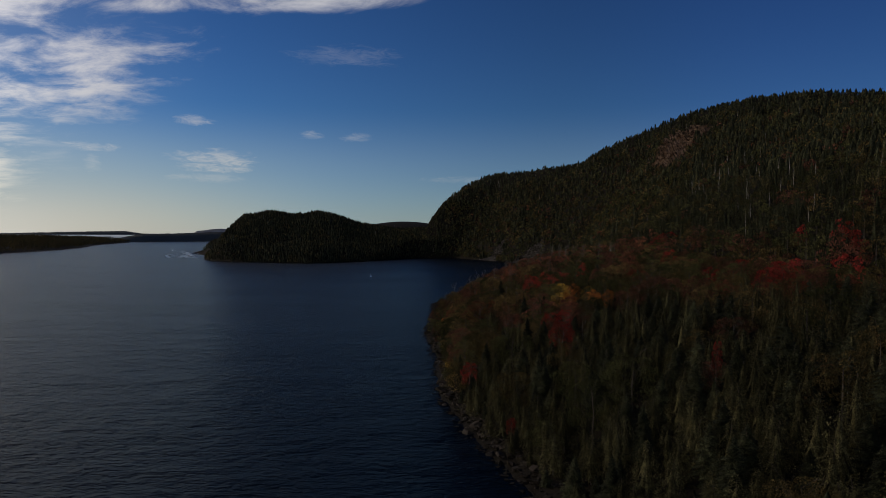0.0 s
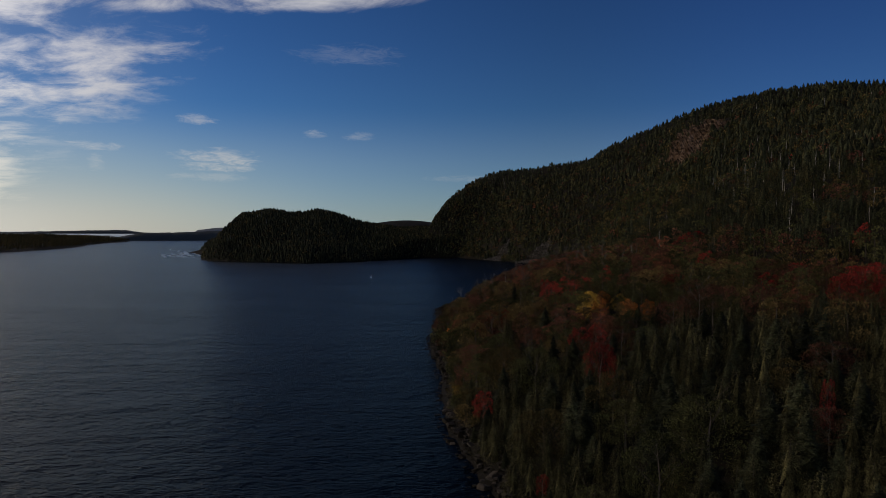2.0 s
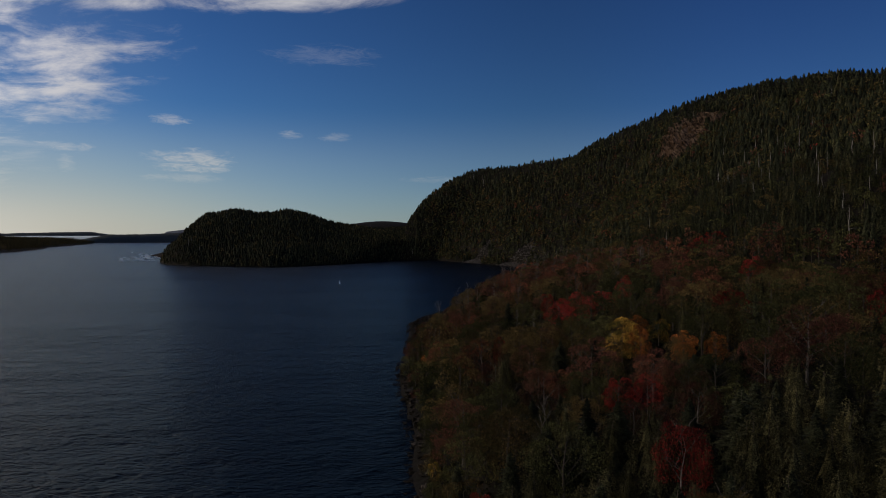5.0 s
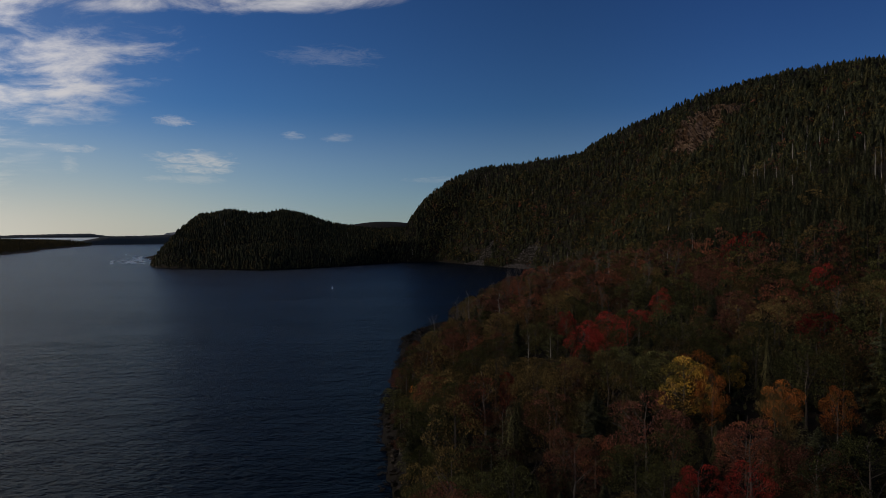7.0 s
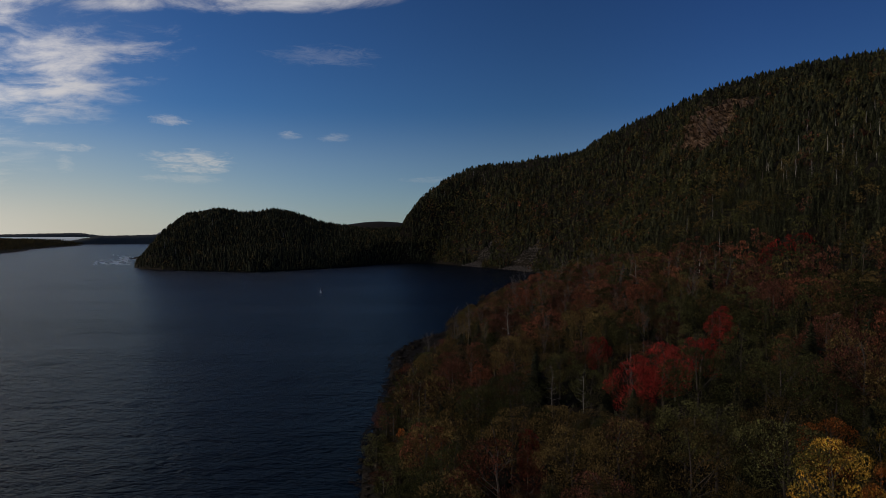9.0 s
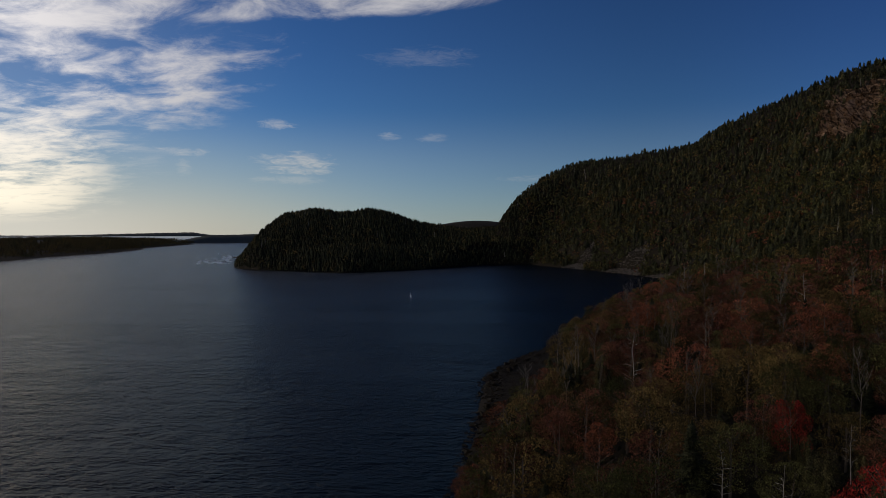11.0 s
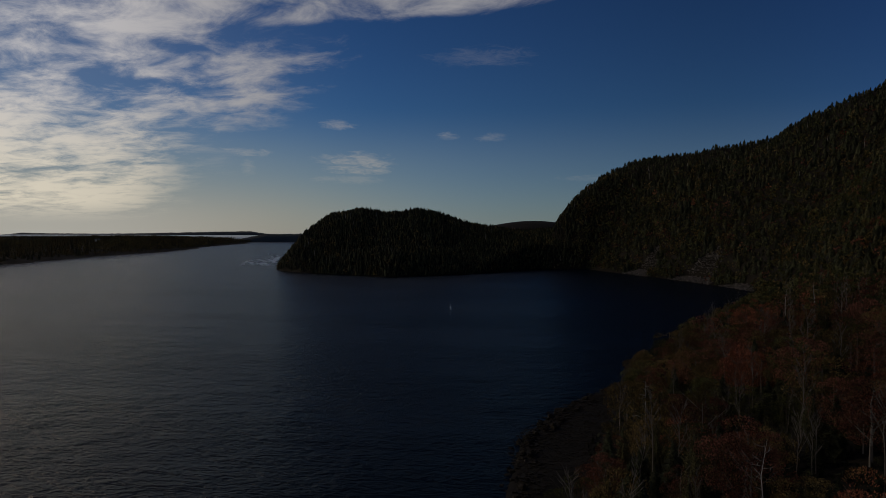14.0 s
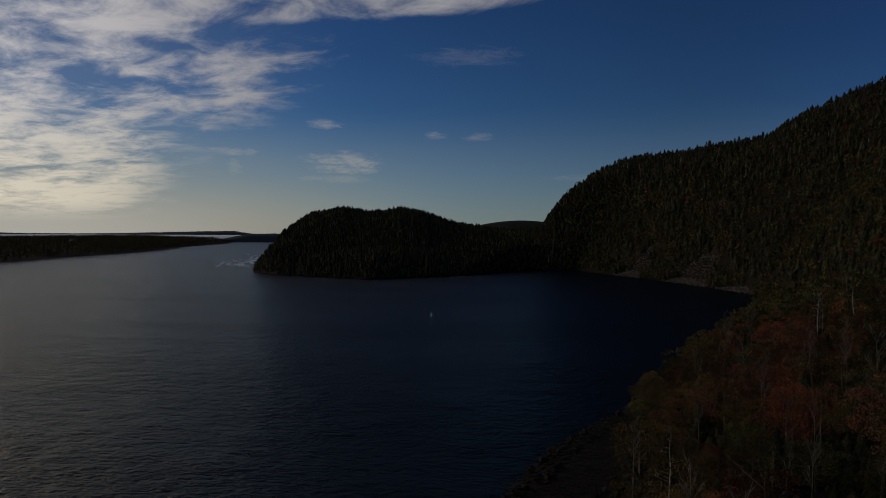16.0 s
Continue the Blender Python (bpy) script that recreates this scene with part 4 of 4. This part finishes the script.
def rubble(name, pts, sizes, mat, label, rng, flat=0.65):
    out = []
    hz = height(pts[:, 0], pts[:, 1])
    for v, q in enumerate(rock_quads):
        sel = np.arange(len(pts)) % 6 == v
        a = rng.uniform(0, 6.28, sel.sum())
        c, s = np.cos(a)[:, None, None], np.sin(a)[:, None, None]
        k = sizes[sel][:, None, None]
        X, Y, Z = q[None, :, :, 0], q[None, :, :, 1] * 0.8, q[None, :, :, 2] * flat
        out.append(np.stack([(X * c - Y * s) * k + pts[sel, 0][:, None, None], (X * s + Y * c) * k + pts[sel, 1][:, None, None],
                             Z * k + (np.maximum(hz[sel], -0.2) + 0.1 * sizes[sel])[:, None, None]], -1).reshape(-1, 4, 3))
    return tagged(new(name, quads(name, np.concatenate(out), mat)), label, "rocks", kind="stuff")


p = along_shore(60, 645, 2400, -3.0, 7.0, rock_rng)
rubble("shore_stones", p, rock_rng.uniform(0.3, 1.2, len(p)), M_WRACK, "dark weed-covered stones along the tide line", rock_rng, 0.4)
p = along_shore(470, 645, 5200, -4.0, 23.0, rock_rng)
rubble("shore_stones", p, rock_rng.uniform(0.15, 0.62, len(p)), M_WRACK, "brown weed-covered stones on the tidal point", rock_rng, 0.3)
p = along_shore(60, 420, 500, 0.5, 7.0, rock_rng)
rubble("shore_stones", p, rock_rng.uniform(0.3, 1.2, len(p)), M_ROCK, "grey granite stones above the tide line", rock_rng)
p = along_shore(640, 1770, 1300, -1.0, 1.5, rock_rng)
rubble("shore_stones", p, rock_rng.uniform(0.4, 1.1, len(p)), M_WRACK, "granite stones round the cove shore", rock_rng)
gx, gy = sow(1.7, -40, 240, 1100, 1470, rock_rng)
ok = scree(gx, gy) > 0
p = np.stack([gx[ok], gy[ok]], -1)
rubble("talus", p, rock_rng.uniform(0.9, 2.6, len(p)), M_TALUS, "grey talus blocks fallen at the cove head", rock_rng)

# cliff: jointed rock face standing out of the slope
ny, nz = 190, 90
cy, cz = np.linspace(945, 1215, ny), np.linspace(122, 244, nz)
gx = np.linspace(150, 520, 500)
verts, faces = [], []
surf = np.zeros((ny, nz))
for i, y in enumerate(cy):
    hcol = np.maximum.accumulate(height(gx, np.full(gx.shape, y)))
    surf[i] = np.interp(cz, hcol + np.arange(500) * 1e-4, gx)
for i, y in enumerate(cy):
    for j, z in enumerate(cz):
        cell = noise.cell(Vector((surf[i, j] / (y - 200) * 330 - z / 16, z / 44, 0.3)))
        crack = noise.cell(Vector((surf[i, j] / (y - 200) * 800 - z / 9, z / 17 + surf[i, j] / 40, 4.1)))
        rough = noise.fractal(Vector(((y - surf[i, j]) / 6, z / 15, 1.0)), 1.0, 2.0, 4)
        m = float(bare_rock(np.array(surf[i, j]), np.array(y), np.array(z)))
        out = np.clip(m * 7, -3.5, 2.6) + (5.0 * cell + 3.6 * crack + 2.2 * rough if m > 0 else 0)
        verts.append((surf[i, j] - out, y - 0.35 * out, z))
for i in range(ny - 1):
    for j in range(nz - 1):
        a = i * nz + j
        faces.append((a, a + 1, a + nz + 1, a + nz))
me = bpy.data.meshes.new("cliff")
me.from_pydata(verts, [], faces)
me.materials.append(M_CLIFF)
tagged(new("cliff", me), "bare brown granite cliff high on the slope", "cliff", kind="structure")

# ---- on the water ----
M_WHITE, t_, b_ = material("white_paint", 0.4, 0.5)
t_.links.new(blend(t_, ramp(t_, fractal(t_, place_of(t_), 3.0), 0.4, 0.7), (0.80, 0.80, 0.78), (0.60, 0.58, 0.54)), b_.inputs["Base Color"])
M_ROOF = mineral("grey_shingle", (0.10, 0.10, 0.10), (0.22, 0.21, 0.20), 1.0)
M_PLANK = mineral("weathered_planks", (0.14, 0.12, 0.10), (0.30, 0.27, 0.24), 0.8)
M_GLASS, t_, b_ = material("window_glass", 0.05, 0.6)
b_.inputs["Base Color"].default_value = (0.03, 0.04, 0.05, 1)
M_STEEL, t_, b_ = material("galvanised_steel", 0.45, 0.5)
b_.inputs["Base Color"].default_value = (0.5, 0.5, 0.5, 1)
b_.inputs["Metallic"].default_value = 0.8


def lathe(profile, sides=16):
    bm = bmesh.new()
    rings = [[bm.verts.new((r * math.cos(6.28319 * k / sides), r * math.sin(6.28319 * k / sides), z)) for k in range(sides)] for r, z in profile]
    for a, b in zip(rings, rings[1:]):
        for k in range(sides):
            bm.faces.new((a[k], a[(k + 1) % sides], b[(k + 1) % sides], b[k]))
    bm.faces.new(rings[0][::-1])
    bm.faces.new(rings[-1])
    return bm


buoy = tagged(new("channel_buoy"), "white channel buoy with tall mast afloat in the cove", "buoy")
buoy.matrix_basis = pose(-120.5, 900, 0, 2, -1.5, 0) @ Matrix.Scale(0.75, 4)
part("float", bm_mesh("float", lathe([(0.9, -0.6), (1.15, -0.2), (1.15, 0.45), (0.95, 0.62), (0.4, 0.72)]), M_WHITE), buoy)
part("tower", bm_mesh("tower", lathe([(0.42, 0.7), (0.36, 2.2), (0.30, 3.3), (0.22, 3.5)]), M_WHITE), buoy)
part("mast", bm_mesh("mast", lathe([(0.07, 3.4), (0.06, 4.9)], 8), M_STEEL), buoy)
part("lantern", bm_mesh("lantern", lathe([(0.10, 4.8), (0.16, 4.9), (0.16, 5.15), (0.05, 5.3)], 10), M_WHITE), buoy)

boat = tagged(new("motorboat"), "small dark motorboat under way in the channel", "boat")
boat.matrix_basis = pose(-889, 2062, 0, 0, 0, 25)
bm = bmesh.new()
sections = [(-4.2, 1.25, 0.95), (-1.5, 1.4, 1.0), (1.5, 1.2, 1.15), (3.4, 0.55, 1.35), (4.3, 0.04, 1.5)]
rows_ = [[bm.verts.new((s * w * f_, y, z)) for s, f_, z in ((-1, 1, top), (-1, 0.75, 0.1), (0, 1, -0.35), (1, 0.75, 0.1), (1, 1, top))] for y, w, top in sections]
for a, b in zip(rows_, rows_[1:]):
    for k in range(4):
        bm.faces.new((a[k], a[k + 1], b[k + 1], b[k]))
    bm.faces.new((a[4], a[0], b[0], b[4]))
bm.faces.new(rows_[0])
part("hull", bm_mesh("hull", bm, M_WHITE), boat)
bm = bmesh.new()
box(bm, -0.85, 0.85, -0.6, 1.7, 1.0, 2.5, 0.15)
part("cabin", bm_mesh("cabin", bm, M_WHITE), boat)
bm = bmesh.new()
box(bm, -0.7, 0.7, 1.68, 1.74, 1.6, 2.3, 0.03)
part("windscreen", bm_mesh("windscreen", bm, M_GLASS), boat)

# foam trail that winds behind the boat
M_FOAM, t_, b_ = material("wake_foam", 0.35, 0.5)
t_.links.new(blend(t_, ramp(t_, fractal(t_, place_of(t_), 0.3, 5.0), 0.40, 0.62), (0.10, 0.13, 0.16), (0.55, 0.60, 0.63)), b_.inputs["Base Color"])
bm = bmesh.new()
wake_rng = random.Random(4)
for strand, (shift, broad_, start, stop) in enumerate(((0, 0.8, 0, 61), (-24, 0.4, 14, 58), (22, 0.35, 8, 52), (-46, 0.3, 26, 60), (40, 0.3, 22, 60))):
    prev = None
    for i in range(start, stop):
        u = i / 60
        y = 2055 - 545 * u + 0.3 * shift
        x = -886 + 305 * u + 26 * math.sin(5.5 * u) + shift * (0.25 + 0.8 * u) + 6 * math.sin(13 * u + strand)
        w = broad_ * (3 + 12 * u * (1 + 0.5 * math.sin(31 * u + strand) * math.sin(17 * u)))
        row = [bm.verts.new((x - w, y, 0.05)), bm.verts.new((x + w * 0.7, y + 3, 0.05))]
        if prev and wake_rng.random() > 0.3:
            bm.faces.new((prev[0], prev[1], row[1], row[0]))
        prev = row
tagged(new("wake", bm_mesh("wake", bm, M_FOAM)), "pale broken wake trailing behind the motorboat", "wake", kind="stuff")


# ---- the far shore ----
def house(x, y, turn, w, l, h, label):
    root = tagged(new("house"), label, "house")
    root.matrix_basis = pose(x, y, float(height(x, y)) - 0.3, 0, 0, turn)
    bm = bmesh.new()
    box(bm, -w / 2, w / 2, -l / 2, l / 2, 0, h)
    part("wall", bm_mesh("wall", bm, M_WHITE), root)
    bm = bmesh.new()
    e = 0.5
    a = [bm.verts.new(c) for c in ((-w / 2 - e, -l / 2 - e, h), (w / 2 + e, -l / 2 - e, h), (0, -l / 2 - e, h + w * 0.42))]
    b = [bm.verts.new(c) for c in ((-w / 2 - e, l / 2 + e, h), (w / 2 + e, l / 2 + e, h), (0, l / 2 + e, h + w * 0.42))]
    bm.faces.new(a[::-1]), bm.faces.new(b)
    for i in range(3):
        bm.faces.new((a[i], a[(i + 1) % 3], b[(i + 1) % 3], b[i]))
    roof = part("roof", bm_mesh("roof", bm, M_ROOF), root)
    bm = bmesh.new()
    box(bm, -0.5, 0.5, -1.2, -0.2, h + w * 0.2, h + w * 0.42 + 1.3, 0.05)
    part("chimney", bm_mesh("chimney", bm, M_ROCK), roof)
    for fl in range(int(h // 2.8)):
        for k in range(int(l // 3)):
            bm = bmesh.new()
            yy = -l / 2 + 1.5 + 3 * k
            box(bm, w / 2 - 0.05, w / 2 + 0.06, yy - 0.5, yy + 0.5, 0.9 + 2.8 * fl, 2.3 + 2.8 * fl, 0.02)
            part("window", bm_mesh("window", bm, M_GLASS), root)
    return root


house(-1560, 2215, -25, 10, 18, 6, "large white house among the trees across the water")
house(-1528, 2165, -10, 7, 9, 3, "small white cottage beside the larger house")


def dock(x, y, turn, length):
    root = tagged(new("dock"), "low weathered wooden dock at the far shore", "dock")
    root.matrix_basis = pose(x, y, 0, 0, 0, turn)
    bm = bmesh.new()
    box(bm, 0, length, -1.3, 1.3, 1.5, 1.75)
    part("deck", bm_mesh("deck", bm, M_PLANK), root)
    post = bm_mesh("post", lathe([(0.2, -3), (0.18, 2.3)], 8), M_PLANK)
    for k in range(int(length // 7) + 1):
        for s in (-1.35, 1.35):
            p = part("post", post, root)
            p.matrix_basis = pose(7 * k + 0.3, s, 0)
    bm = bmesh.new()
    box(bm, length, length + 12, -3, 3, 0.1, 0.55, 0.05)
    part("landing_float", bm_mesh("landing_float", bm, M_PLANK), root)


dock(-1088, 1405, -6, 62)
dock(-1100, 1385, -14, 40)
